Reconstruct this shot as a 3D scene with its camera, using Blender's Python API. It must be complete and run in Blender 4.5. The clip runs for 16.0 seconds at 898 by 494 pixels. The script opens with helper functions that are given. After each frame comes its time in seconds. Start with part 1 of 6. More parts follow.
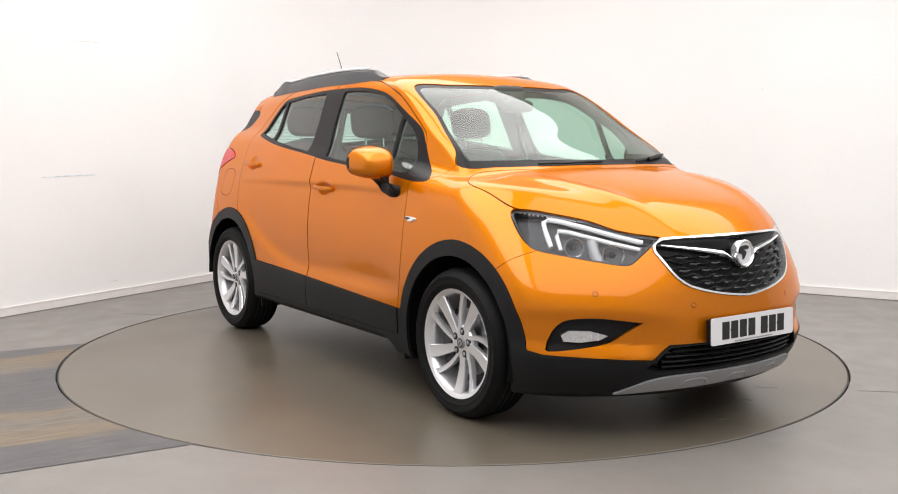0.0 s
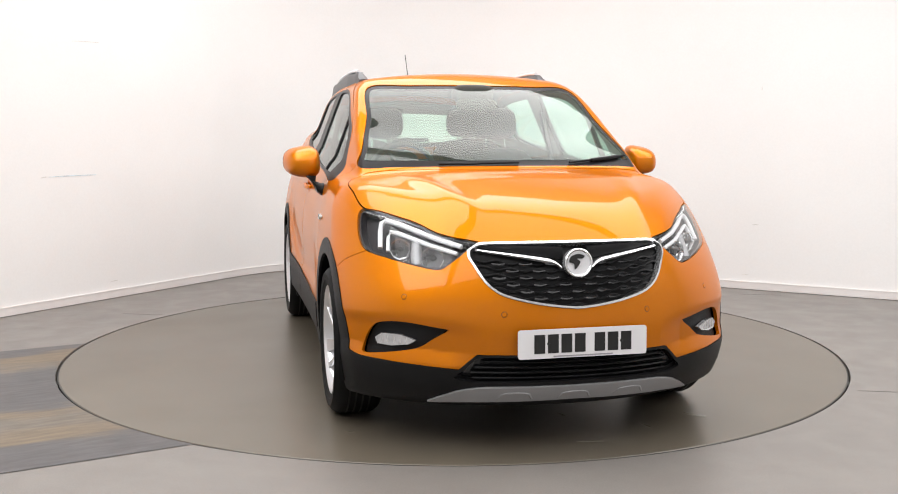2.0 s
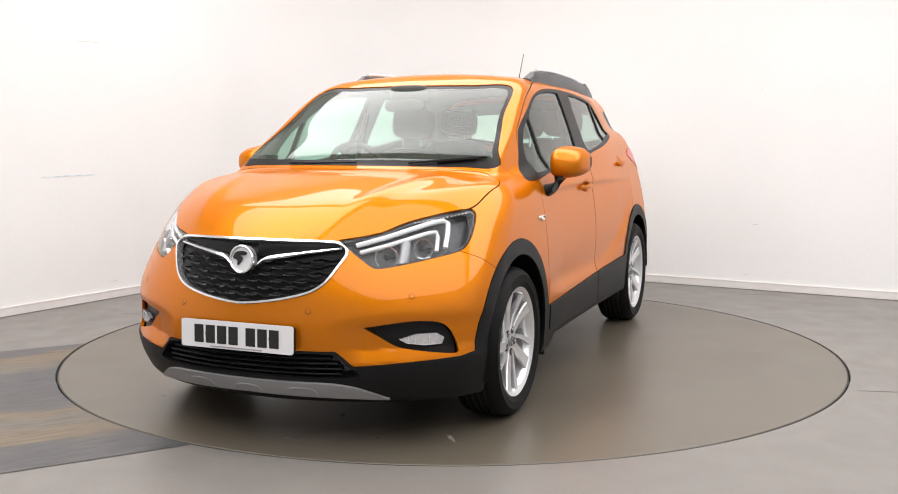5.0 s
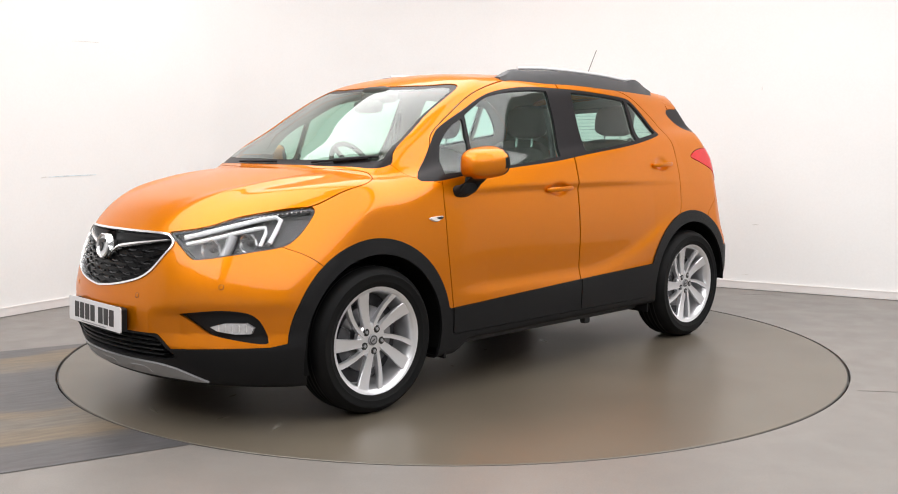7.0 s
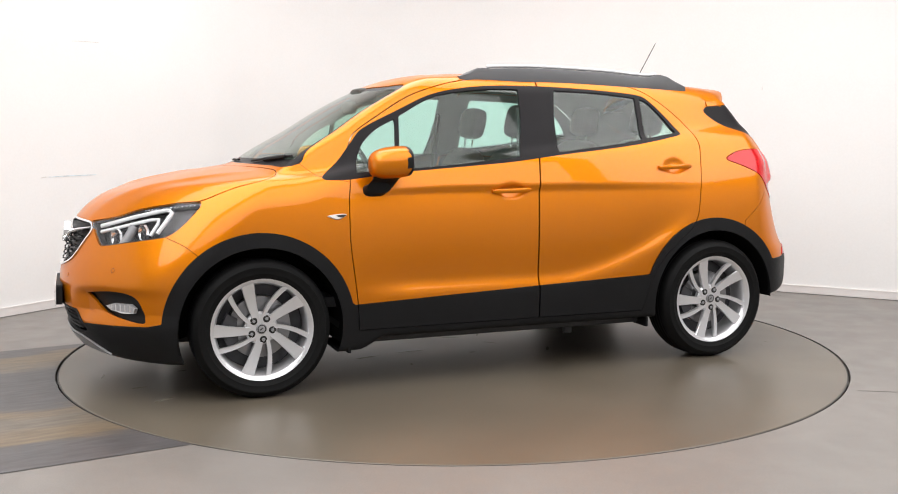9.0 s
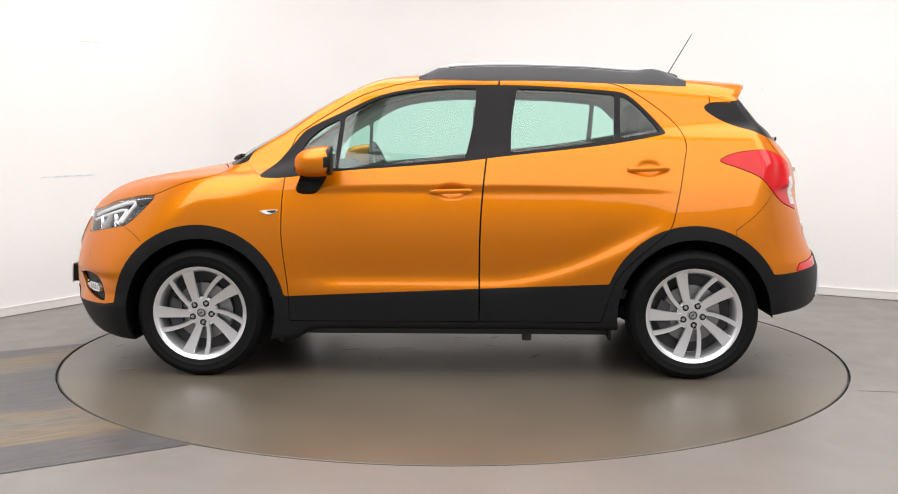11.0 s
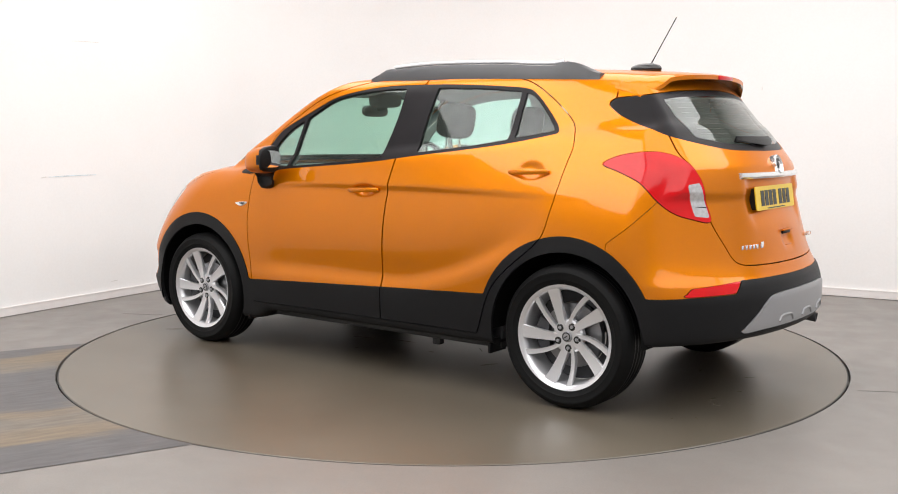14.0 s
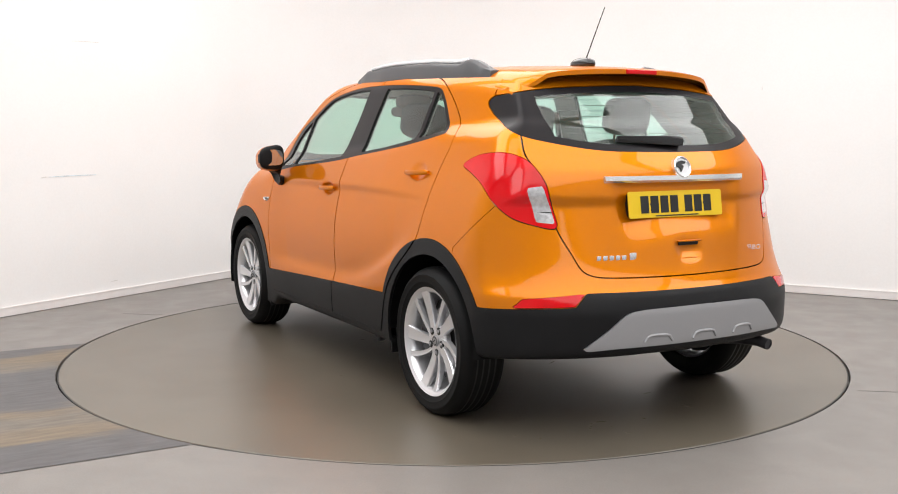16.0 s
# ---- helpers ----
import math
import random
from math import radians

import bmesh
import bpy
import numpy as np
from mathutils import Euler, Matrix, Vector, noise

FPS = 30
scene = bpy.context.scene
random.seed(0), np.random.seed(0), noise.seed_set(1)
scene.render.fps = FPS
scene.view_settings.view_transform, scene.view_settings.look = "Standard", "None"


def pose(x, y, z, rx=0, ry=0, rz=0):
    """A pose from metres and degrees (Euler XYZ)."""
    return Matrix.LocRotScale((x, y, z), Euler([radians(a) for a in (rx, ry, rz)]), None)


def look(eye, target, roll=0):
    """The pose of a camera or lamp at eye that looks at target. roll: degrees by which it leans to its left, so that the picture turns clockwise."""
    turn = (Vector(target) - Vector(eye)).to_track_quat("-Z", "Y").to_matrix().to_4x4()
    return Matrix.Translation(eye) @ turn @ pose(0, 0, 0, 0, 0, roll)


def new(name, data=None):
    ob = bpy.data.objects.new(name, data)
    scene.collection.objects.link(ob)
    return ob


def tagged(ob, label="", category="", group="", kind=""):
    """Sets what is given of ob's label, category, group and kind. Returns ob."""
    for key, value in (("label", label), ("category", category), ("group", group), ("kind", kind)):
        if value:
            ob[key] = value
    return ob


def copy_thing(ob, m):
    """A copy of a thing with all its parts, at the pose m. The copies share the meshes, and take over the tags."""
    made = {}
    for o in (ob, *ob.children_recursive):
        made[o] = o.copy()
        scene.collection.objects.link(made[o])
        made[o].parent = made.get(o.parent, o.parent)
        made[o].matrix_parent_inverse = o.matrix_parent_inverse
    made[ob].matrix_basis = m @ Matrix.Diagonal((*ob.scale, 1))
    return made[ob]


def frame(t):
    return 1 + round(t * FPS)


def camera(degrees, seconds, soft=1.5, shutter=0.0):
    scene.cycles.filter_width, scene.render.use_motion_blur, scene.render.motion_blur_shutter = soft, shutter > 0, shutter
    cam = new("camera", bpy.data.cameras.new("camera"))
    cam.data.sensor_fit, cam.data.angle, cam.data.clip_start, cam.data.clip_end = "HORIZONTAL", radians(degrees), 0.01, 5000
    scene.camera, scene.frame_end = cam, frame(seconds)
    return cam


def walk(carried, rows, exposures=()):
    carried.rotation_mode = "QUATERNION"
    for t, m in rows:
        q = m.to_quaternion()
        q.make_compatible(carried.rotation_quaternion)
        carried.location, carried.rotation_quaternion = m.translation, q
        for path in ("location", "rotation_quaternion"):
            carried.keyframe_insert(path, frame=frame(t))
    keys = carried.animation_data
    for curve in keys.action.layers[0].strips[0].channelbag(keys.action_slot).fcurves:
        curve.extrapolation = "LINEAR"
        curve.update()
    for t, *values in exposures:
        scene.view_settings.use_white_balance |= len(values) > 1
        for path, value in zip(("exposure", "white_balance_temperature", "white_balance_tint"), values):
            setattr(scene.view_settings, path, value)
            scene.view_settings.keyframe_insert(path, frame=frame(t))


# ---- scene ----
# camera on a tripod, looking slightly down at the turntable
cam = camera(49.21, 16.0, soft=1.0)
EYE = (0.0, -5.8394, 1.2298)
CAM_POSE = look(EYE, (EYE[0] - 0.003468, EYE[1] + 0.994117, EYE[2] - 0.10826), -0.02)
walk(cam, [(0.0, CAM_POSE), (16.0, CAM_POSE)], exposures=[(0.0, 0.0, 6500, 10), (16.0, 0.0, 6500, 10)])

# bearing of the car's nose on the turntable, degrees
BEARING = [(0.0, -55.15), (0.2, -55.9), (0.5, -58.85), (1.0, -64.61), (1.5, -70.31), (2.0, -76.49), (2.5, -82.27), (3.0, -88.44),
           (3.5, -94.2), (4.0, -100.41), (4.2, -102.78), (5.2, -114.5), (6.3, -127.23), (7.0, -135.77), (7.5, -141.36),
           (8.0, -147.34), (8.5, -152.96), (9.0, -158.94), (9.2, -161.31), (10.3, -173.8), (11.5, -187.73), (12.0, -193.53),
           (12.5, -199.09), (13.0, -205.09), (13.5, -210.78), (14.0, -216.88), (14.5, -222.53), (15.0, -228.55),
           (15.5, -234.09), (16.0, -240.25)]
CAR_AT = (0.0125, -0.0207)
TABLE_R = 2.227

# ---- light: a windowless white studio under ceiling panels ----
world = bpy.data.worlds.new("studio_dark")
world.use_nodes = True
world.node_tree.nodes["Background"].inputs[0].default_value = (1, 1, 1, 1)
world.node_tree.nodes["Background"].inputs[1].default_value = 0.05
scene.world = world

# room axes: E1 along the wall behind the car, E2 along the wall at its side
E1, E2 = Vector((0.866, -0.5, 0)), Vector((0.5, 0.866, 0))
CORNER = Vector((-1.186, 4.315, 0))
ROOM_H = 3.5


def room(u, v, z=0.0):
    return CORNER + E1 * u + E2 * v + Vector((0, 0, z))


# ---- materials ----
def mat(name, color, rough=0.5, metal=0.0, grain=0.0, grain_scale=40.0, stain=0.0, stain_scale=2.0, bump=0.0,
        bump_scale=200.0, coat=0.0, spec=0.5, emit=None, coat_rough=0.03, smear=0.0, smear_scale=5.0):
    """A principled material with colour variation at two scales, and fine relief."""
    m = bpy.data.materials.new(name)
    m.use_nodes = True
    nt = m.node_tree
    b = nt.nodes["Principled BSDF"]
    b.inputs["Base Color"].default_value = (*color, 1)
    b.inputs["Roughness"].default_value = rough
    b.inputs["Metallic"].default_value = metal
    b.inputs["Specular IOR Level"].default_value = spec
    b.inputs["Coat Weight"].default_value = coat
    b.inputs["Coat Roughness"].default_value = coat_rough
    if emit:
        b.inputs["Emission Color"].default_value = (*emit[0], 1)
        b.inputs["Emission Strength"].default_value = emit[1]
    co = nt.nodes.new("ShaderNodeTexCoord")
    last = None
    for amount, scale, detail in ((stain, stain_scale, 5.0), (grain, grain_scale, 3.0)):
        if amount <= 0:
            continue
        n = nt.nodes.new("ShaderNodeTexNoise")
        n.inputs["Scale"].default_value = scale
        n.inputs["Detail"].default_value = detail
        nt.links.new(co.outputs["Object"], n.inputs["Vector"])
        r = nt.nodes.new("ShaderNodeMapRange")
        r.inputs["From Min"].default_value, r.inputs["From Max"].default_value = 0.3, 0.7
        r.inputs["To Min"].default_value, r.inputs["To Max"].default_value = 1 - amount, 1 + amount
        nt.links.new(n.outputs["Fac"], r.inputs["Value"])
        mul = nt.nodes.new("ShaderNodeMix")
        mul.data_type, mul.blend_type = "RGBA", "MULTIPLY"
        mul.inputs["Factor"].default_value = 1.0
        if last:
            nt.links.new(last, mul.inputs["A"])
        else:
            mul.inputs["A"].default_value = (*color, 1)
        nt.links.new(r.outputs["Result"], mul.inputs["B"])
        last = mul.outputs["Result"]
    if last:
        nt.links.new(last, b.inputs["Base Color"])
    if smear > 0:
        n = nt.nodes.new("ShaderNodeTexNoise")
        n.inputs["Scale"].default_value, n.inputs["Detail"].default_value = smear_scale, 2.5
        n.inputs["Distortion"].default_value = 0.3
        nt.links.new(co.outputs["Object"], n.inputs["Vector"])
        r = nt.nodes.new("ShaderNodeMapRange")
        r.inputs["From Min"].default_value, r.inputs["From Max"].default_value = 0.3, 0.7
        r.inputs["To Min"].default_value, r.inputs["To Max"].default_value = rough - smear, rough + smear
        nt.links.new(n.outputs["Fac"], r.inputs["Value"])
        nt.links.new(r.outputs["Result"], b.inputs["Roughness"])
    if bump > 0:
        n = nt.nodes.new("ShaderNodeTexNoise")
        n.inputs["Scale"].default_value = bump_scale
        n.inputs["Detail"].default_value = 4.0
        nt.links.new(co.outputs["Object"], n.inputs["Vector"])
        bp = nt.nodes.new("ShaderNodeBump")
        bp.inputs["Strength"].default_value = bump
        bp.inputs["Distance"].default_value = 0.002
        nt.links.new(n.outputs["Fac"], bp.inputs["Height"])
        nt.links.new(bp.outputs["Normal"], b.inputs["Normal"])
    return m


def glass(name, tint, rough=0.0, veil=0.0, gloss=0.07):
    """Thin tinted glass: clear through, with a real surface gloss and a painted haze."""
    m = bpy.data.materials.new(name)
    m.use_nodes = True
    nt = m.node_tree
    nt.nodes.remove(nt.nodes["Principled BSDF"])
    tr = nt.nodes.new("ShaderNodeBsdfTransparent")
    tr.inputs["Color"].default_value = (*tint, 1)
    gl = nt.nodes.new("ShaderNodeBsdfGlossy")
    gl.inputs["Roughness"].default_value = rough
    # gloss that rises towards grazing, alike from both sides
    lw = nt.nodes.new("ShaderNodeLayerWeight")
    lw.inputs["Blend"].default_value = 0.5
    pw = nt.nodes.new("ShaderNodeMath")
    pw.operation = "POWER"
    pw.inputs[1].default_value = 3.9
    nt.links.new(lw.outputs["Facing"], pw.inputs[0])
    fr = nt.nodes.new("ShaderNodeMath")
    fr.operation = "MULTIPLY_ADD"
    fr.inputs[1].default_value, fr.inputs[2].default_value = 1 - gloss, gloss
    nt.links.new(pw.outputs[0], fr.inputs[0])
    mx = nt.nodes.new("ShaderNodeMixShader")
    nt.links.new(fr.outputs[0], mx.inputs[0])
    nt.links.new(tr.outputs[0], mx.inputs[1])
    nt.links.new(gl.outputs[0], mx.inputs[2])
    last = mx.outputs[0]
    # reflected haze, painted in as a faint greenish diffuse that varies by noise
    if veil > 0:
        df = nt.nodes.new("ShaderNodeBsdfDiffuse")
        df.inputs["Color"].default_value = (0.50, 0.67, 0.53, 1)
        co = nt.nodes.new("ShaderNodeTexCoord")
        nz = nt.nodes.new("ShaderNodeTexNoise")
        nz.inputs["Scale"].default_value, nz.inputs["Detail"].default_value = 3.0, 4.0
        nt.links.new(co.outputs["Object"], nz.inputs["Vector"])
        rg = nt.nodes.new("ShaderNodeMapRange")
        rg.inputs["From Min"].default_value, rg.inputs["From Max"].default_value = 0.3, 0.7
        rg.inputs["To Min"].default_value, rg.inputs["To Max"].default_value = veil * 0.8, veil * 1.2
        nt.links.new(nz.outputs["Fac"], rg.inputs["Value"])
        m2 = nt.nodes.new("ShaderNodeMixShader")
        nt.links.new(rg.outputs["Result"], m2.inputs[0])
        nt.links.new(last, m2.inputs[1])
        nt.links.new(df.outputs[0], m2.inputs[2])
        last = m2.outputs[0]
    nt.links.new(last, nt.nodes["Material Output"].inputs["Surface"])
    return m


M_WALL = mat("wall_paint", (0.845, 0.838, 0.83), 0.6, grain=0.012, grain_scale=60, stain=0.02, stain_scale=1.2, bump=0.08, bump_scale=90)
M_BACKWALL = mat("grey_back_wall", (0.45, 0.45, 0.45), 0.7, stain=0.05, stain_scale=1.0)
M_CEIL = mat("ceiling_paint", (0.82, 0.82, 0.82), 0.7, stain=0.02)
M_SKIRT = mat("skirting_gloss", (0.755, 0.725, 0.71), 0.35, stain=0.03, stain_scale=3)
M_FLOOR = mat("epoxy_floor", (0.190, 0.174, 0.160), 0.40, spec=0.6, grain=0.10, grain_scale=160, stain=0.07, stain_scale=1.6, smear=0.05, bump=0.12, bump_scale=320)
M_TABLE = mat("turntable_epoxy", (0.113, 0.095, 0.071), 0.34, spec=0.75, grain=0.07, grain_scale=130, stain=0.12, stain_scale=1.3, smear=0.04, smear_scale=1.2, bump=0.05, bump_scale=260)
M_RIM_GAP = mat("dark_steel_edge", (0.03, 0.028, 0.026), 0.5, stain=0.2, stain_scale=8)
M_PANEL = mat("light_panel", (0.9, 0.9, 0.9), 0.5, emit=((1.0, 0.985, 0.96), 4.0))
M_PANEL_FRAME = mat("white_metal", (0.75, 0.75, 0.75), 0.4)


# ---- mesh helpers ----
def mesh_object(name, bm, material, smooth=False):
    me = bpy.data.meshes.new(name)
    bmesh.ops.recalc_face_normals(bm, faces=bm.faces)
    bm.to_mesh(me)
    bm.free()
    for mm in (material if isinstance(material, (list, tuple)) else [material]):
        me.materials.append(mm)
    if smooth:
        for p in me.polygons:
            p.use_smooth = True
        me.set_sharp_from_angle(angle=radians(38))
    return new(name, me)


def part(name, bm, material, parent, label="", smooth=True):
    """Links a bmesh as one mesh object under a thing or a part."""
    ob = mesh_object(name, bm, material, smooth)
    ob.parent = parent
    if label:
        ob["label"] = label
    return ob


def add_box(bm, cx, cy, cz, sx, sy, sz, m=None, bevel=0.0):
    r = bmesh.ops.create_cube(bm, size=1.0)
    vs = r["verts"]
    for v in vs:
        v.co = Vector((v.co.x * sx, v.co.y * sy, v.co.z * sz))
    if bevel > 0:
        es = list({e for v in vs for e in v.link_edges})
        rb = bmesh.ops.bevel(bm, geom=es, offset=bevel, segments=2, profile=0.5, affect="EDGES")
        vs = list({v for f in rb["faces"] for v in f.verts} | {v for v in vs if v.is_valid})
        # every vertex of this island
        seen, todo = set(vs), list(vs)
        while todo:
            v = todo.pop()
            for e in v.link_edges:
                o = e.other_vert(v)
                if o not in seen:
                    seen.add(o)
                    todo.append(o)
        vs = list(seen)
    t = Matrix.Translation((cx, cy, cz)) if m is None else m @ Matrix.Translation((cx, cy, cz))
    bmesh.ops.transform(bm, matrix=t, verts=vs)
    return vs


def prism(bm, pts, up):
    """A closed prism over a loop of points, raised along the vector up."""
    a = [bm.verts.new(p) for p in pts]
    b = [bm.verts.new(Vector(p) + Vector(up)) for p in pts]
    n = len(pts)
    bm.faces.new(a[::-1])
    bm.faces.new(b)
    for i in range(n):
        bm.faces.new((a[i], a[(i + 1) % n], b[(i + 1) % n], b[i]))


def lathe(bm, prof, n, axis="z", m=None, closed=False):
    """Spins a profile of (radius, height) about the axis."""
    rings = []
    for k in range(n):
        a = 2 * math.pi * k / n
        ring = []
        for r, h in prof:
            p = Vector((r * math.cos(a), r * math.sin(a), h)) if axis == "z" else Vector((r * math.cos(a), h, r * math.sin(a)))
            ring.append(bm.verts.new(m @ p if m else p))
        rings.append(ring)
    q = len(prof)
    for k in range(n):
        a, b = rings[k], rings[(k + 1) % n]
        for i in range(q if closed else q - 1):
            j = (i + 1) % q
            bm.faces.new((a[i], a[j], b[j], b[i]))


def tube(bm, pts, radius, sides=8, taper=None, cap=True):
    """A round bar along a line of points."""
    pts = [Vector(p) for p in pts]
    prev, ref = None, Vector((0.13, 0.31, 0.94))
    for i, p in enumerate(pts):
        d = (pts[min(i + 1, len(pts) - 1)] - pts[max(i - 1, 0)]).normalized()
        a = d.cross(ref).normalized()
        b = d.cross(a)
        r = radius if taper is None else radius + (taper - radius) * i / (len(pts) - 1)
        ring = [bm.verts.new(p + (a * math.cos(2 * math.pi * k / sides) + b * math.sin(2 * math.pi * k / sides)) * r) for k in range(sides)]
        if prev:
            for k in range(sides):
                bm.faces.new((prev[k], prev[(k + 1) % sides], ring[(k + 1) % sides], ring[k]))
        elif cap:
            bm.faces.new(ring[::-1])
        prev = ring
    if cap:
        bm.faces.new(prev)


# ---- the room ----
ROOM_U, ROOM_V, BEND = 10.0, -11.0, 1.6
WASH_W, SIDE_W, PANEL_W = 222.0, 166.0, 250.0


def wall_line():
    """The two white walls with a coved corner between them, as a line on the floor."""
    pts = [room(0, ROOM_V)]
    for k in range(25):
        a = math.pi - (math.pi / 2) * k / 24
        pts.append(room(BEND + BEND * math.cos(a), -BEND + BEND * math.sin(a)))
    pts.append(room(ROOM_U, 0))
    return pts


def ribbon(pts, thick, z0, z1):
    """An upright band along a line, with its thickness to the line's left."""
    bm = bmesh.new()
    cols = []
    for i, p in enumerate(pts):
        d = (pts[min(i + 1, len(pts) - 1)] - pts[max(i - 1, 0)]).normalized()
        n = Vector((-d.y, d.x, 0))
        cols.append([bm.verts.new((q.x, q.y, z)) for q, z in ((p, z0), (p, z1), (p + n * thick, z1), (p + n * thick, z0))])
    for a, b in zip(cols, cols[1:]):
        for k in range(4):
            bm.faces.new((a[k], a[(k + 1) % 4], b[(k + 1) % 4], b[k]))
    bm.faces.new(cols[0])
    bm.faces.new(cols[-1][::-1])
    return bm


def build_room():
    LINE = wall_line()
    w = mesh_object("wall_north", ribbon(LINE, 0.15, 0.0, ROOM_H), M_WALL, True)
    tagged(w, "white painted studio wall with a coved corner", "wall", kind="structure")
    sk = ribbon(LINE, -0.014, 0.004, 0.058)
    b = mesh_object("baseboard", sk, M_SKIRT, True)
    tagged(b, "low white skirting board along the studio wall", "baseboard", kind="structure")
    part("baseboard_cap", ribbon(LINE, -0.016, 0.0583, 0.0665), M_SKIRT, b)
    # unseen walls that close the room; their grey steers reflections and bounce
    back = mesh_object("wall_unseen", ribbon([room(ROOM_U, 0), room(ROOM_U, ROOM_V), room(0, ROOM_V)], 0.15, 0.0, ROOM_H), M_BACKWALL)
    tagged(back, "plain grey wall added out of view behind the camera", "wall", kind="structure")
    bm = bmesh.new()
    prism(bm, [room(-0.2, ROOM_V - 0.2, ROOM_H), room(ROOM_U + 0.2, ROOM_V - 0.2, ROOM_H), room(ROOM_U + 0.2, 0.2, ROOM_H), room(-0.2, 0.2, ROOM_H)], (0, 0, 0.12))
    tagged(mesh_object("ceiling", bm, M_CEIL), "plain white painted studio ceiling", "ceiling", kind="structure")
    # floor with a round opening for the turntable
    bm = bmesh.new()
    n = 192
    sq = [room(-0.2, ROOM_V - 0.2), room(ROOM_U + 0.2, ROOM_V - 0.2), room(ROOM_U + 0.2, 0.2), room(-0.2, 0.2)]
    inner, outer, lower = [], [], []
    for k in range(n):
        a = 2 * math.pi * k / n
        d = Vector((math.cos(a), math.sin(a), 0))
        far = 1e9
        for p, q in zip(sq, sq[1:] + sq[:1]):
            e = q - p
            den = d.x * e.y - d.y * e.x
            if abs(den) > 1e-9:
                t = (p.x * e.y - p.y * e.x) / den
                s = (p.x * d.y - p.y * d.x) / den
                if t > 0 and -1e-6 <= s <= 1 + 1e-6:
                    far = min(far, t)
        inner.append(bm.verts.new(d * (TABLE_R + 0.007)))
        outer.append(bm.verts.new(d * far))
        lower.append(bm.verts.new(d * (TABLE_R + 0.007) + Vector((0, 0, -0.05))))
    for k in range(n):
        j = (k + 1) % n
        bm.faces.new((inner[k], outer[k], outer[j], inner[j]))
        bm.faces.new((inner[k], inner[j], lower[j], lower[k]))
    bm.faces.new(lower)
    tagged(mesh_object("floor", bm, [M_FLOOR]), "grey speckled epoxy studio floor", "floor", kind="structure")
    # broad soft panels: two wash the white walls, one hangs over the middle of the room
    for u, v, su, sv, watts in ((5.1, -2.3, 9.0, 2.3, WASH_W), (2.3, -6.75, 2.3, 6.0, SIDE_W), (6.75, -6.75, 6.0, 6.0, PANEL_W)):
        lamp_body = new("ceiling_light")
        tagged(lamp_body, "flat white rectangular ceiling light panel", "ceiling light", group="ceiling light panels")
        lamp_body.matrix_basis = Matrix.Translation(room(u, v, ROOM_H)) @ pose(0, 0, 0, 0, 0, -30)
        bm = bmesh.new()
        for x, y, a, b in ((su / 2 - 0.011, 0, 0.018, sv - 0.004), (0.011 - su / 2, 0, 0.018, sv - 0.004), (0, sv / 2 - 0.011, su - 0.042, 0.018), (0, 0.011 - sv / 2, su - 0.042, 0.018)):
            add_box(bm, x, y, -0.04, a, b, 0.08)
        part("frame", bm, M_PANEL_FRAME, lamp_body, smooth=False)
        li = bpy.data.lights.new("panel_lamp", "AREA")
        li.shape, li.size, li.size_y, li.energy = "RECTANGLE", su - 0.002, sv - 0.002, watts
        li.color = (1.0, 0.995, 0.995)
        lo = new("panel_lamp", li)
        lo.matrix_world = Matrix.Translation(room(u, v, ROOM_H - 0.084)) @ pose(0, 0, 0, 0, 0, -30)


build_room()


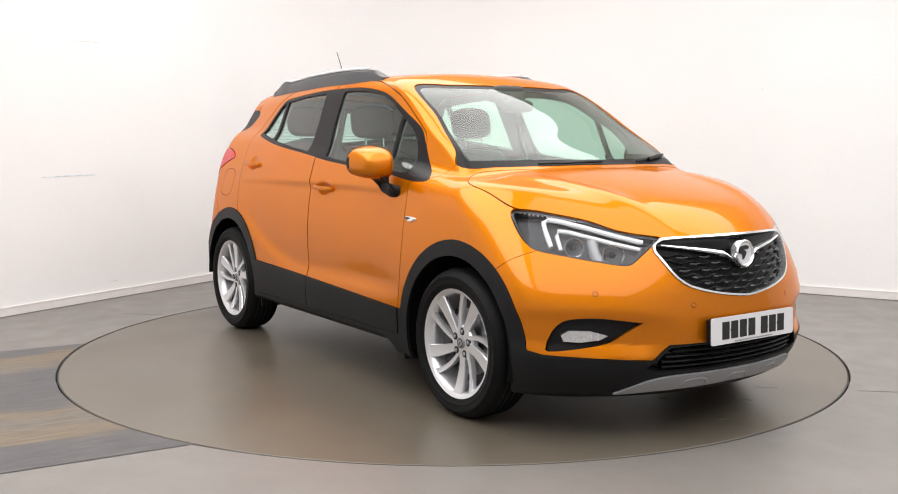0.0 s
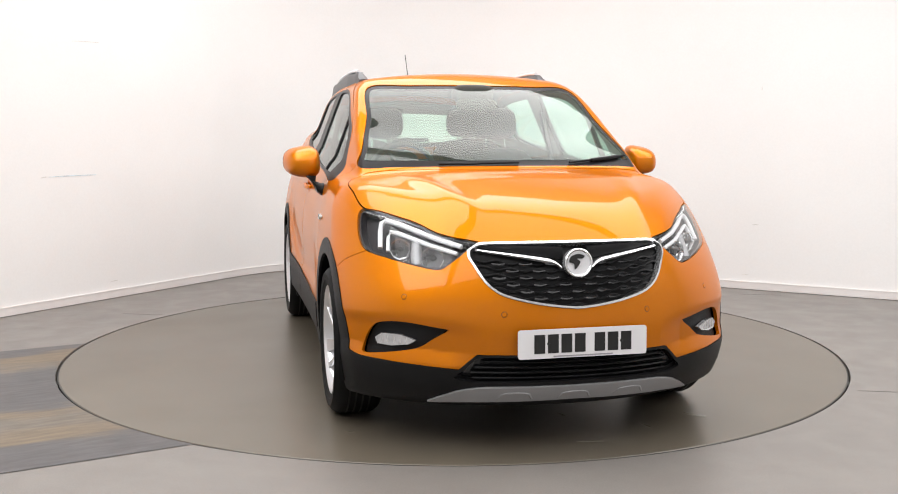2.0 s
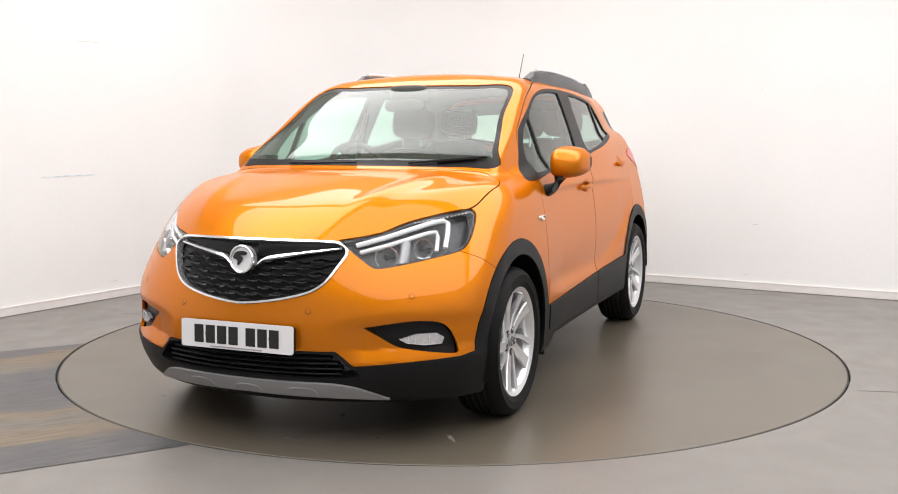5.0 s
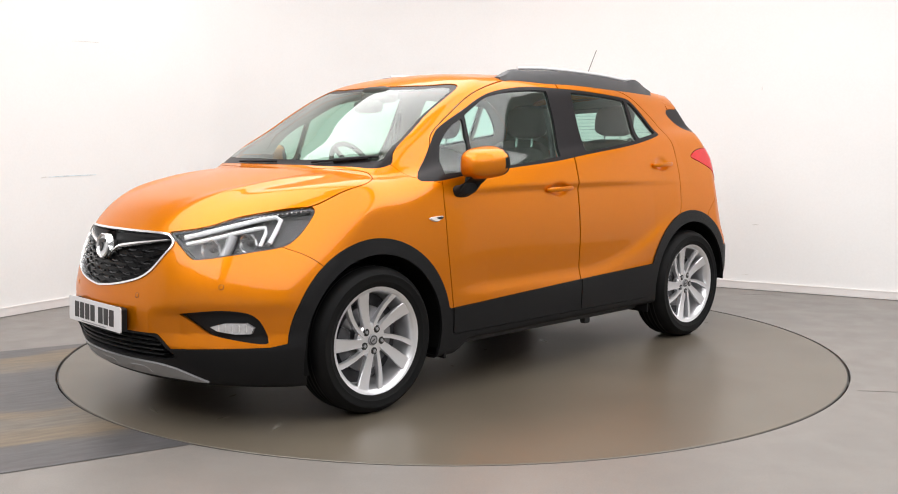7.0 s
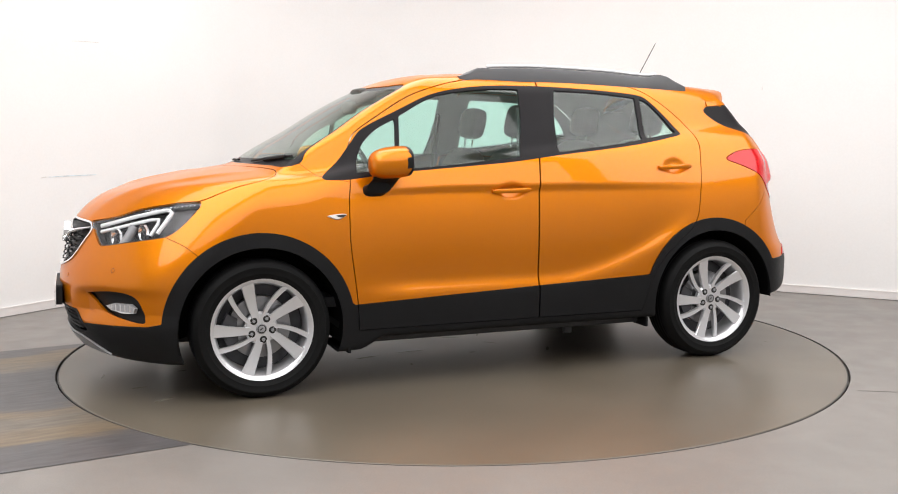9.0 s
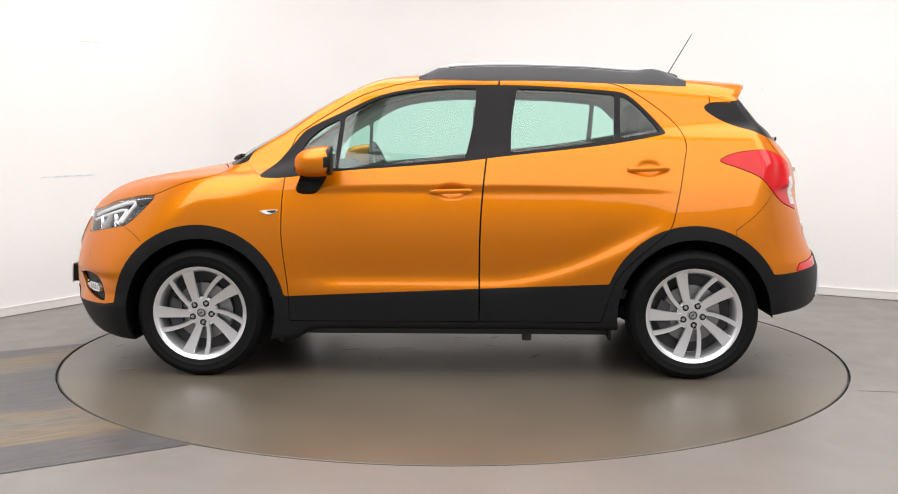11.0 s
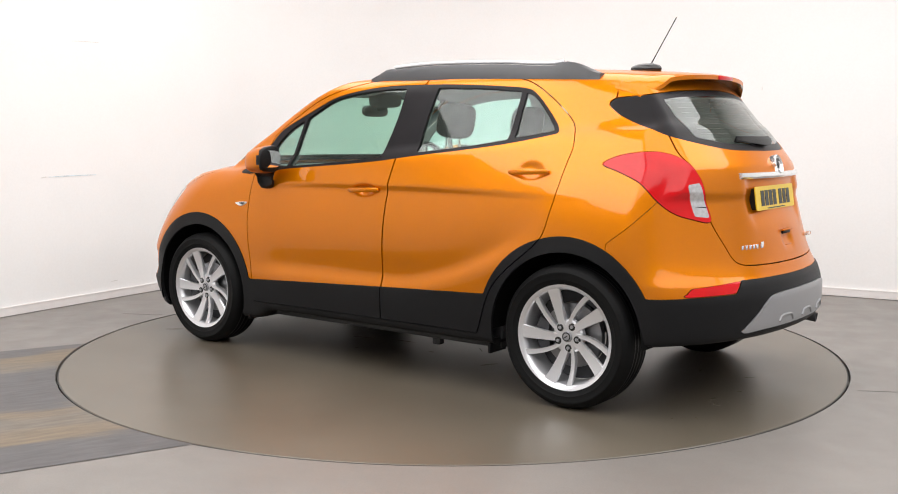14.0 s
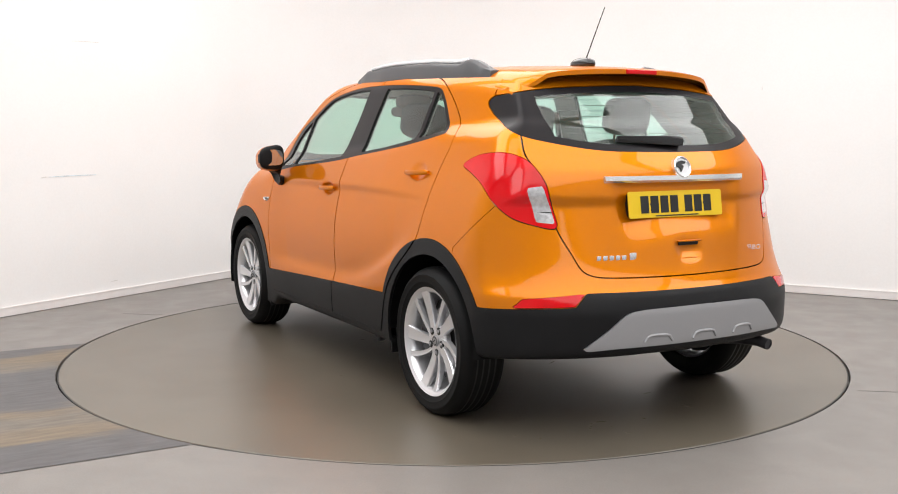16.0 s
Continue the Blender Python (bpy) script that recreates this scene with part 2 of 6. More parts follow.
def build_turntable():
    t = new("turntable")
    tagged(t, "round grey-brown epoxy turntable disc set flush in the floor", "turntable")
    bm = bmesh.new()
    lathe(bm, [(0.0001, 0.0), (1.1, 0.0), (TABLE_R - 0.012, 0.0), (TABLE_R - 0.009, -0.002), (TABLE_R - 0.009, -0.03)], 192)
    part("disc", bm, M_TABLE, t, smooth=False)
    bm = bmesh.new()
    lathe(bm, [(TABLE_R - 0.0085, -0.03), (TABLE_R - 0.0085, -0.003), (TABLE_R - 0.003, -0.003), (TABLE_R - 0.003, -0.03)], 192)
    part("rim", bm, M_RIM_GAP, t, "dark steel rim in the floor gap", smooth=False)
    # pale irregular patches laid on the disc
    rnd = random.Random(5)
    flecks = [(-1.85 + rnd.uniform(-0.12, 0.12), 0.5 + rnd.uniform(-0.25, 0.25), rnd.uniform(0.02, 0.06), rnd.uniform(0.010, 0.02), rnd.uniform(0, 180)) for _ in range(8)]
    flecks += [(rnd.uniform(-0.8, 0.8), rnd.uniform(-0.6, 0.6), rnd.uniform(0.05, 0.2), rnd.uniform(0.015, 0.04), rnd.uniform(0, 180)) for _ in range(8)]
    for x, y, ln, wd, ang in ((1.74, 0.70, 0.20, 0.05, 40), (1.84, 0.42, 0.14, 0.03, 10), (2.0, 0.10, 0.16, 0.03, 80), (1.60, 0.12, 0.09, 0.04, 20), (-1.75, 0.25, 0.10, 0.04, 70),
                              (-1.74, -0.26, 0.12, 0.03, 30), (-1.47, -0.26, 0.12, 0.02, 100), (0.30, 0.10, 0.30, 0.04, 5), (0.58, 0.16, 0.25, 0.05, 15), (-0.05, -0.20, 0.2, 0.03, 160),
                              (1.64, -0.84, 0.07, 0.02, 60), (-0.4, 0.9, 0.03, 0.012, 20), (-1.8, 0.05, 0.05, 0.03, 0), *flecks):
        bm = bmesh.new()
        m = pose(x, y, 0.0012, 0, 0, ang)
        n = 22
        pts = []
        for k in range(n):
            a = 2 * math.pi * k / n
            q = 0.55 + 0.45 * rnd.random()
            pts.append(m @ Vector((ln * 0.34 * q * math.cos(a), wd * 0.30 * q * math.sin(a), 0)))
        prism(bm, pts, (0, 0, 0.0005))
        part("pale_patch", bm, M_PALE, t, "pale glossy patch", smooth=False)
    return t


M_PALE = mat("pale_patch_coat", (0.27, 0.25, 0.215), 0.14, grain=0.25, grain_scale=60, stain=0.2, stain_scale=20)
turntable = build_turntable()


def track_material():
    """Worn drive-on strip: grey paint with two tan wheel tracks rubbed through it."""
    m = mat("worn_drive_strip", (0.2, 0.2, 0.2), 0.42, bump=0.2, bump_scale=60)
    nt = m.node_tree
    b = nt.nodes["Principled BSDF"]
    co = nt.nodes.new("ShaderNodeTexCoord")
    mp = nt.nodes.new("ShaderNodeMapping")
    mp.inputs["Scale"].default_value = (0.75, 3.6, 1.0)
    nz = nt.nodes.new("ShaderNodeTexNoise")
    nz.inputs["Scale"].default_value, nz.inputs["Detail"].default_value = 3.0, 8.0
    nt.links.new(co.outputs["Object"], mp.inputs["Vector"])
    nt.links.new(mp.outputs["Vector"], nz.inputs["Vector"])
    sep = nt.nodes.new("ShaderNodeSeparateXYZ")
    nt.links.new(co.outputs["Object"], sep.inputs[0])
    off = nt.nodes.new("ShaderNodeMath")
    off.operation = "MULTIPLY_ADD"
    off.inputs[1].default_value, off.inputs[2].default_value = 0.42, -0.21
    nt.links.new(nz.outputs["Fac"], off.inputs[0])
    ad = nt.nodes.new("ShaderNodeMath")
    ad.operation = "ADD"
    nt.links.new(sep.outputs["Y"], ad.inputs[0])
    nt.links.new(off.outputs[0], ad.inputs[1])
    rg = nt.nodes.new("ShaderNodeMapRange")
    rg.inputs["From Min"].default_value, rg.inputs["From Max"].default_value = -1.175, 1.135
    nt.links.new(ad.outputs[0], rg.inputs["Value"])
    ramp = nt.nodes.new("ShaderNodeValToRGB")
    els = ramp.color_ramp.elements
    grey, tan, pale = (0.072, 0.069, 0.071, 1), (0.150, 0.111, 0.068, 1), (0.122, 0.106, 0.086, 1)
    els[0].position, els[0].color = 0.0, grey
    els[1].position, els[1].color = 1.0, grey
    for p, c in ((0.12, grey), (0.17, tan), (0.30, pale), (0.36, tan), (0.40, grey), (0.72, grey), (0.77, pale), (0.83, tan), (0.90, tan), (0.94, grey)):
        e = els.new(p)
        e.color = c
    nt.links.new(rg.outputs["Result"], ramp.inputs["Fac"])
    n2 = nt.nodes.new("ShaderNodeTexNoise")
    n2.inputs["Scale"].default_value, n2.inputs["Detail"].default_value = 9.0, 6.0
    nt.links.new(mp.outputs["Vector"], n2.inputs["Vector"])
    r2 = nt.nodes.new("ShaderNodeMapRange")
    r2.inputs["From Min"].default_value, r2.inputs["From Max"].default_value = 0.25, 0.75
    r2.inputs["To Min"].default_value, r2.inputs["To Max"].default_value = 0.66, 1.36
    nt.links.new(n2.outputs["Fac"], r2.inputs["Value"])
    mul = nt.nodes.new("ShaderNodeMix")
    mul.data_type, mul.blend_type = "RGBA", "MULTIPLY"
    mul.inputs["Factor"].default_value = 1.0
    nt.links.new(ramp.outputs["Color"], mul.inputs["A"])
    nt.links.new(r2.outputs["Result"], mul.inputs["B"])
    nt.links.new(mul.outputs["Result"], b.inputs["Base Color"])
    return m


def build_floor_marks():
    # drive-on strip from the side wall to the disc, along E1's mirror direction
    bm = bmesh.new()
    n = 40
    near, far = [], []
    for i in range(n + 1):
        w = -1.175 + 2.31 * i / n
        near.append(bm.verts.new((-math.sqrt((TABLE_R + 0.008) ** 2 - w * w), w, 0.0025)))
        far.append(bm.verts.new((-5.2, w, 0.0025)))
    for i in range(n):
        bm.faces.new((near[i], near[i + 1], far[i + 1], far[i]))
    ob = mesh_object("drive_strip", bm, track_material())
    ob.matrix_basis = pose(0, 0, 0, 0, 0, 30)
    tagged(ob, "worn grey drive-on strip with tan tyre tracks, leading to the turntable", "floor strip", kind="structure")
    # fine joints in the screed
    for a, b in (((2.0, -1.10), (4.2, -1.45)), ((-2.05, 1.0), (-2.35, 1.06)), ((2.32, 1.95), (2.62, 1.90))):
        a, b = Vector((*a, 0)), Vector((*b, 0))
        d = (b - a).normalized()
        q = Vector((-d.y, d.x, 0)) * 0.0022
        bm = bmesh.new()
        prism(bm, [a - q + Vector((0, 0, 0.0006)), b - q * 0.4 + Vector((0, 0, 0.0006)), b + q * 0.4 + Vector((0, 0, 0.0006)), a + q + Vector((0, 0, 0.0006))], (0, 0, 0.0006))
        ob = mesh_object("floor_crack", bm, M_RIM_GAP)
        tagged(ob, "fine dark crack in the grey studio floor", "floor crack", kind="structure")


build_floor_marks()


def build_wall_scuffs():
    """Faint rubbed marks on the white walls."""
    for u0, u1, z0, z1, h, shade in SCUFFS:
        a, b = room(*u0, z0), room(*u1, z1)
        d = (b - a).normalized()
        n = E1 if abs(u0[0]) < 0.05 else -E2
        bm = bmesh.new()
        off = n * 0.0015
        prism(bm, [a + off, b + off, b + off + Vector((0, 0, h * 0.5)), a.lerp(b, 0.5) + off + Vector((0, 0, h)), a + off + Vector((0, 0, h * 0.4))], n * 0.0006)
        tagged(mesh_object("wall_scuff", bm, shade), "faint rubbed scuff mark on the white studio wall", "scuff mark", kind="structure")


M_SCUFF_BLUE = mat("pale_blue_scuff", (0.66, 0.74, 0.78), 0.6, stain=0.2, stain_scale=20)
M_SCUFF_GREY = mat("grey_scuff", (0.66, 0.65, 0.62), 0.6, stain=0.2, stain_scale=20)
SCUFFS = (((0, -3.50), (0, -3.07), 0.962, 0.966, 0.010, M_SCUFF_BLUE), ((0, -3.56), (0, -3.51), 0.958, 0.964, 0.008, M_SCUFF_GREY),
          ((0, -3.24), (0, -3.00), 1.958, 1.966, 0.005, M_SCUFF_GREY), ((4.258, 0), (4.263, 0), 1.625, 1.635, 0.03, M_SCUFF_GREY), ((4.22, 0), (4.27, 0), 0.537, 0.537, 0.006, M_SCUFF_GREY),
          ((4.15, 0), (4.20, 0), 0.118, 0.12, 0.006, M_SCUFF_GREY), ((0, -2.98), (0, -2.90), 0.128, 0.134, 0.006, M_SCUFF_GREY))
build_wall_scuffs()


# ---- the car's outer surface, as one smooth solid (x ahead, y left, z up from the ground under it) ----
# <surface>
def smax(a, b, k):
    h = np.clip(0.5 + 0.5 * (a - b) / k, 0, 1)
    return b + (a - b) * h + k * h * (1 - h)


def smin(a, b, k):
    return -smax(-a, -b, k)


def spline(pts):
    """A smooth curve through (position, value) knots."""
    px, py = np.array([p[0] for p in pts], float), np.array([p[1] for p in pts], float)
    if px[0] > px[-1]:
        px, py = px[::-1], py[::-1]
    d = np.diff(py) / np.diff(px)
    m = np.concatenate([[d[0]], np.where(d[:-1] * d[1:] > 0, 2 * d[:-1] * d[1:] / (d[:-1] + d[1:] + 1e-12), 0), [d[-1]]])

    def at(x):
        x = np.clip(x, px[0], px[-1])
        i = np.clip(np.searchsorted(px, x) - 1, 0, len(px) - 2)
        h = px[i + 1] - px[i]
        t = (x - px[i]) / h
        return ((2 * t ** 3 - 3 * t ** 2 + 1) * py[i] + (t ** 3 - 2 * t ** 2 + t) * h * m[i]
                + (3 * t ** 2 - 2 * t ** 3) * py[i + 1] + (t ** 3 - t ** 2) * h * m[i + 1])
    return at


BONNET = spline([(2.2, 0.79), (2.13, 0.860), (2.034, 0.922), (1.938, 0.965), (1.748, 1.020), (1.56, 1.060), (1.38, 1.092), (1.2, 1.115), (1.0, 1.125)])
NOSE = spline([(0.15, 2.04), (0.22, 2.10), (0.30, 2.15), (0.38, 2.175), (0.5, 2.185), (0.6, 2.175), (0.7, 2.155), (0.8, 2.125), (0.88, 2.09), (1.1, 1.95)])
TAIL = spline([(0.15, -1.90), (0.24, -2.0), (0.32, -2.06), (0.42, -2.088), (0.52, -2.09), (0.59, -2.074), (0.64, -2.046), (0.7, -2.02), (0.80, -1.99), (0.94, -1.955),
               (1.1, -1.92), (1.17, -1.873), (1.27, -1.795), (1.40, -1.69), (1.50, -1.60), (1.7, -1.40)])
SCREEN = spline([(1.0, 1.42), (1.158, 1.215), (1.28, 0.998), (1.39, 0.818), (1.485, 0.64), (1.558, 0.464), (1.60, 0.29), (1.625, 0.05)])
ROOF = spline([(0.9, 1.60), (0.3, 1.60), (0.0, 1.612), (-0.4, 1.615), (-0.9, 1.602), (-1.3, 1.578), (-1.52, 1.556), (-1.7, 1.53)])
BELT = spline([(1.1, 1.06), (0.6, 1.085), (0.0, 1.115), (-0.4, 1.15), (-0.8, 1.20), (-1.13, 1.24), (-1.6, 1.26)])


BELLY = spline([(-2.2, 0.38), (-2.05, 0.36), (-1.72, 0.340), (-1.60, 0.335), (-1.50, 0.30), (-1.38, 0.262), (-0.8, 0.258), (0.66, 0.258), (0.80, 0.20), (1.6, 0.185), (2.3, 0.19)])


def body_f(x, y, z):
    """Negative inside the car's skin."""
    ya = np.abs(y)
    y2 = ya * ya
    ahead = np.clip((x - 0.70) / 0.45, 0, 1)
    ahead = ahead * ahead * (3 - 2 * ahead)
    # lower body
    side = ya - (0.875 - (0.345 - 0.065 * ahead + 0.08 * np.clip((-0.7 - x) / 0.6, 0, 1)) * np.maximum(z - 0.62, 0) ** 2 - 0.10 * np.maximum(0.5 - z, 0) ** 1.5
                 - 0.012 * np.exp(-((x + 0.05) / 0.75) ** 4) - 0.05 * np.maximum(-1.15 - x, 0) ** 2 - 0.02 * np.maximum(x - 1.35, 0))
    crease = 0.50 + 0.30 * np.clip((-0.25 - x) / 0.85, 0, 1) ** 1.7
    below = 1 / (1 + np.exp((z - crease) / 0.018))
    fade = np.clip((0.85 - x) / 0.3, 0, 1) * np.clip((x + 1.15) / 0.25, 0, 1)
    side = side + fade * 0.021 * (np.exp(-np.maximum(z - crease, 0) / 0.16) * (1 - below) - 0.3 * below)
    sweep = 0.36 + 0.55 * (np.minimum(z, 1.0) - 0.6 + np.sqrt((np.minimum(z, 1.0) - 0.6) ** 2 + 0.0169))
    front = (x - (NOSE(z) - sweep * y2 - 0.28 * y2 ** 2)) * 0.85
    bay = 1 / (1 + np.exp((ya - 0.33 + 0.10 * (1.05 - z)) / 0.014)) / (1 + np.exp((z - 1.055) / 0.006)) / (1 + np.exp((0.866 - z) / 0.024))
    rear = ((TAIL(z) + 0.30 * y2 + 0.42 * y2 ** 3 + 0.022 * bay) - x) * 0.85
    rear = rear + 0.014 * np.exp(-((y / 0.062) ** 4 + ((z - 0.766) / 0.034) ** 2))
    brow = 0.024 / (1 + np.exp((0.505 + 0.10 * np.clip(ya - 0.42, 0, 0.2) - z) / -0.012)) * np.clip((ya - 0.36) / 0.12, 0, 1) * (x > 0)
    front = front + brow * np.clip((z - 0.36) / 0.06, 0, 1)
    ridge = 0.012 * np.exp(-((ya - (0.33 + 0.24 * np.clip((2.0 - x) / 0.9, 0, 1))) / 0.05) ** 2)
    ridge = ridge * np.clip((x - 1.22) / 0.30, 0, 1)
    deck = (BONNET(x) - 0.10 * y2) * ahead + (BELT(x) + 0.035) * (1 - ahead)
    top = (z - deck - ridge) * 0.95
    for hx, hz in ((-0.034, 0.974), (-1.045, 1.086)):
        side = side + 0.015 * np.exp(-(((x - hx) / 0.058) ** 2 + ((z - hz) / 0.036) ** 2) ** 2)
    low = smax(smax(smax(side, front, 0.10), top, 0.07 + 0.06 * ahead), rear, 0.04)
    low = smax(low, smax(front, top, 0.10), 0.02)
    # greenhouse
    cab = (ya - (0.80 - 0.40 * (z - 1.05) - 0.05 * np.maximum(-0.3 - x, 0) ** 2 - 0.10 * np.maximum(x - 0.2, 0) ** 2)) * 0.93
    screen = (x - (SCREEN(z) - 0.026 - 0.31 * y2)) * 0.5
    hatch = ((TAIL(z) + 0.34 * y2 + 0.022 * bay) - x) * 0.75
    lid = z - (ROOF(x) - 0.14 * y2)
    hood = smax(smax(cab, lid, 0.09), smax(screen, hatch, 0.02), 0.03)
    hood = smax(hood, 1.0 - z, 0.02)
    f = smin(low, hood, 0.05 - 0.028 * ahead)
    return smax(f, BELLY(x) - z, 0.03)


def body_n(x, y, z):
    e = 0.002
    g = np.stack([body_f(x + e, y, z) - body_f(x - e, y, z), body_f(x, y + e, z) - body_f(x, y - e, z), body_f(x, y, z + e) - body_f(x, y, z - e)], -1)
    return g / np.maximum(np.linalg.norm(g, axis=-1, keepdims=True), 1e-9)


def cast(o, d, far=2.4, steps=64):
    """The last place along each ray, from inside, where it leaves the solid."""
    lo, hi = np.zeros(len(o)), np.full(len(o), far)
    if len(o) == 1:
        k = np.linspace(0, far, steps)
        ins = np.nonzero(body_f(*(o + d * k[:, None]).T) < 0)[0]
        i = ins[-1] if len(ins) else 0
        for _ in range(3):
            k = np.linspace(k[i], k[min(i + 1, len(k) - 1)], 24)
            i = np.nonzero(np.append(body_f(*(o + d * k[:, None]).T)[1:] < 0, False))[0]
            i = i[-1] + 1 if len(i) else 0
        return o + d * k[i]
    found = np.zeros(len(o), bool)
    for t in np.linspace(far, 0, steps):
        inside = body_f(*(o + d * t).T) < 0
        fresh = inside & ~found
        lo[fresh] = t
        hi[fresh] = t + far / (steps - 1)
        found |= inside
    for _ in range(22):
        mid = (lo + hi) / 2
        inside = body_f(*(o + d * mid[:, None]).T) < 0
        lo, hi = np.where(inside, mid, lo), np.where(inside, hi, mid)
    return o + d * ((lo + hi) / 2)[:, None]
# </surface>


X_FRONT, X_REAR, Z_CORE = 1.40, -1.15, 0.72


def body_skin(rows=176, mid=196, cap=112):
    """The left half of the skin as a fine grid: places, normals, triangles."""
    phi = np.radians(np.linspace(-44, 90, rows))
    cols = [((X_REAR, 0, Z_CORE), a) for a in np.linspace(-90, 0, cap)[:-1]]
    cols += [((x, 0, Z_CORE), 0.0) for x in np.linspace(X_REAR, X_FRONT, mid)]
    cols += [((X_FRONT, 0, Z_CORE), a) for a in np.linspace(0, 90, cap)[1:]]
    o = np.array([c[0] for c in cols], float)[:, None, :].repeat(rows, 1).reshape(-1, 3)
    al = np.radians(np.array([c[1] for c in cols]))[:, None].repeat(rows, 1).ravel()
    ph = np.tile(phi, len(cols))
    d = np.stack([np.sin(al) * np.cos(ph), np.cos(al) * np.cos(ph), np.sin(ph)], 1)
    v = cast(o, d)
    v[:, 1] = np.maximum(v[:, 1], 0)
    v[np.abs(d[:, 1]) < 1e-6, 1] = 0
    n = body_n(*v.T)
    i = np.arange(len(cols) - 1)[:, None] * rows + np.arange(rows - 1)[None, :]
    i = i.ravel()
    a, b, c, e = i, i + rows, i + rows + 1, i + 1
    t = np.concatenate([np.stack([a, c, b], 1), np.stack([a, e, c], 1)])
    return v, n, t


def cut(m, s):
    """Parts a skin along s = 0: the piece where s is negative, and the rest."""
    v, n, t = m
    neg = s < 0
    k = neg[t].sum(1)
    mixed = t[(k == 1) | (k == 2)]
    out = []
    if len(mixed):
        lone = np.where((neg[mixed].sum(1) == 1)[:, None], neg[mixed], ~neg[mixed])
        r = lone.argmax(1)
        q = np.arange(len(mixed))
        a, b, c = mixed[q, r], mixed[q, (r + 1) % 3], mixed[q, (r + 2) % 3]
        e = np.concatenate([np.stack([a, b], 1), np.stack([a, c], 1)])
        e.sort(1)
        key, inv = np.unique(e[:, 0].astype(np.int64) * len(v) + e[:, 1], return_inverse=True)
        u = np.stack([key // len(v), key % len(v)], 1)
        inv = inv.ravel()
        w = (s[u[:, 0]] / (s[u[:, 0]] - s[u[:, 1]]))[:, None]
        nv = v[u[:, 0]] * (1 - w) + v[u[:, 1]] * w
        nn = n[u[:, 0]] * (1 - w) + n[u[:, 1]] * w
        nn /= np.maximum(np.linalg.norm(nn, axis=1, keepdims=True), 1e-9)
        ab, ac = inv[:len(mixed)] + len(v), inv[len(mixed):] + len(v)
        v, n = np.concatenate([v, nv]), np.concatenate([n, nn])
        tip = np.stack([a, ab, ac], 1)
        base = np.concatenate([np.stack([ab, b, c], 1), np.stack([ab, c, ac], 1)])
        tip_in = neg[a]
        two = np.concatenate([tip_in, tip_in])
        ins = np.concatenate([t[k == 3], tip[tip_in], base[~two]])
        outs = np.concatenate([t[k == 0], tip[~tip_in], base[two]])
    else:
        ins, outs = t[k == 3], t[k == 0]
    for tt in (ins, outs):
        used = np.unique(tt)
        ix = np.full(len(v), -1)
        ix[used] = np.arange(len(used))
        out.append((v[used], n[used], ix[tt].reshape(-1, 3)))
    return out


def loop_curve(pts, steps=6, closed=True):
    """A soft closed line through 2D knots; a knot given as (x, y, 1) stays a corner."""
    out, n = [], len(pts)
    for i in range(n):
        p0, p1, p2, p3 = pts[i - 1], pts[i], pts[(i + 1) % n], pts[(i + 2) % n]
        a, b = np.array(p1[:2], float), np.array(p2[:2], float)
        ta = (b - np.array(p0[:2])) / 2 if len(p1) == 2 else (b - a)
        tb = (np.array(p3[:2]) - a) / 2 if len(p2) == 2 else (b - a)
        la = np.linalg.norm(b - a)
        ta, tb = ta * min(1, la / max(np.linalg.norm(ta), 1e-9)), tb * min(1, la / max(np.linalg.norm(tb), 1e-9))
        for k in range(steps):
            s = k / steps
            out.append((2 * s ** 3 - 3 * s ** 2 + 1) * a + (s ** 3 - 2 * s ** 2 + s) * ta + (3 * s ** 2 - 2 * s ** 3) * b + (s ** 3 - s ** 2) * tb)
    return np.array(out)


def poly_s(p, loop):
    """Signed distance of 2D places to a closed line, negative inside."""
    d2 = np.full(len(p), 1e9)
    odd = np.zeros(len(p), bool)
    for a, b in zip(loop, np.roll(loop, -1, 0)):
        e, w = b - a, p - a
        q = w - e * np.clip((w @ e) / max(e @ e, 1e-12), 0, 1)[:, None]
        d2 = np.minimum(d2, (q * q).sum(1))
        c = (a[1] > p[:, 1]) != (b[1] > p[:, 1])
        if abs(e[1]) > 1e-12:
            odd ^= c & (p[:, 0] < a[0] + e[0] * (p[:, 1] - a[1]) / e[1])
    return np.where(odd, -1, 1) * np.sqrt(d2)


VIEWS = {
    "side": (lambda v: v[:, [0, 2]], lambda v, n: v[:, 1] > 0.30),
    "front": (lambda v: v[:, [1, 2]], lambda v, n: v[:, 0] > 0.1),
    "rear": (lambda v: v[:, [1, 2]], lambda v, n: v[:, 0] < -1.0),
    "top": (lambda v: v[:, [0, 1]], lambda v, n: v[:, 2] > 0.75),
    "head": (lambda v: np.stack([(v[:, 1] - v[:, 0]) * 0.7071, v[:, 2]], 1), lambda v, n: v[:, 0] > 1.0),
    "tail": (lambda v: np.stack([(v[:, 1] + v[:, 0]) * 0.7071, v[:, 2]], 1), lambda v, n: v[:, 0] < -1.0),
}


def zone(m, view, loop):
    flat, where = VIEWS[view]
    v, n, t = m
    s = np.full(len(v), 0.5)
    w = where(v, n)
    p = flat(v)
    lo, hi = loop.min(0) - 0.1, loop.max(0) + 0.1
    w &= ((p > lo) & (p < hi)).all(1)
    if w.any():
        s[w] = np.clip(poly_s(p[w], loop), -0.5, 0.5)
    return s


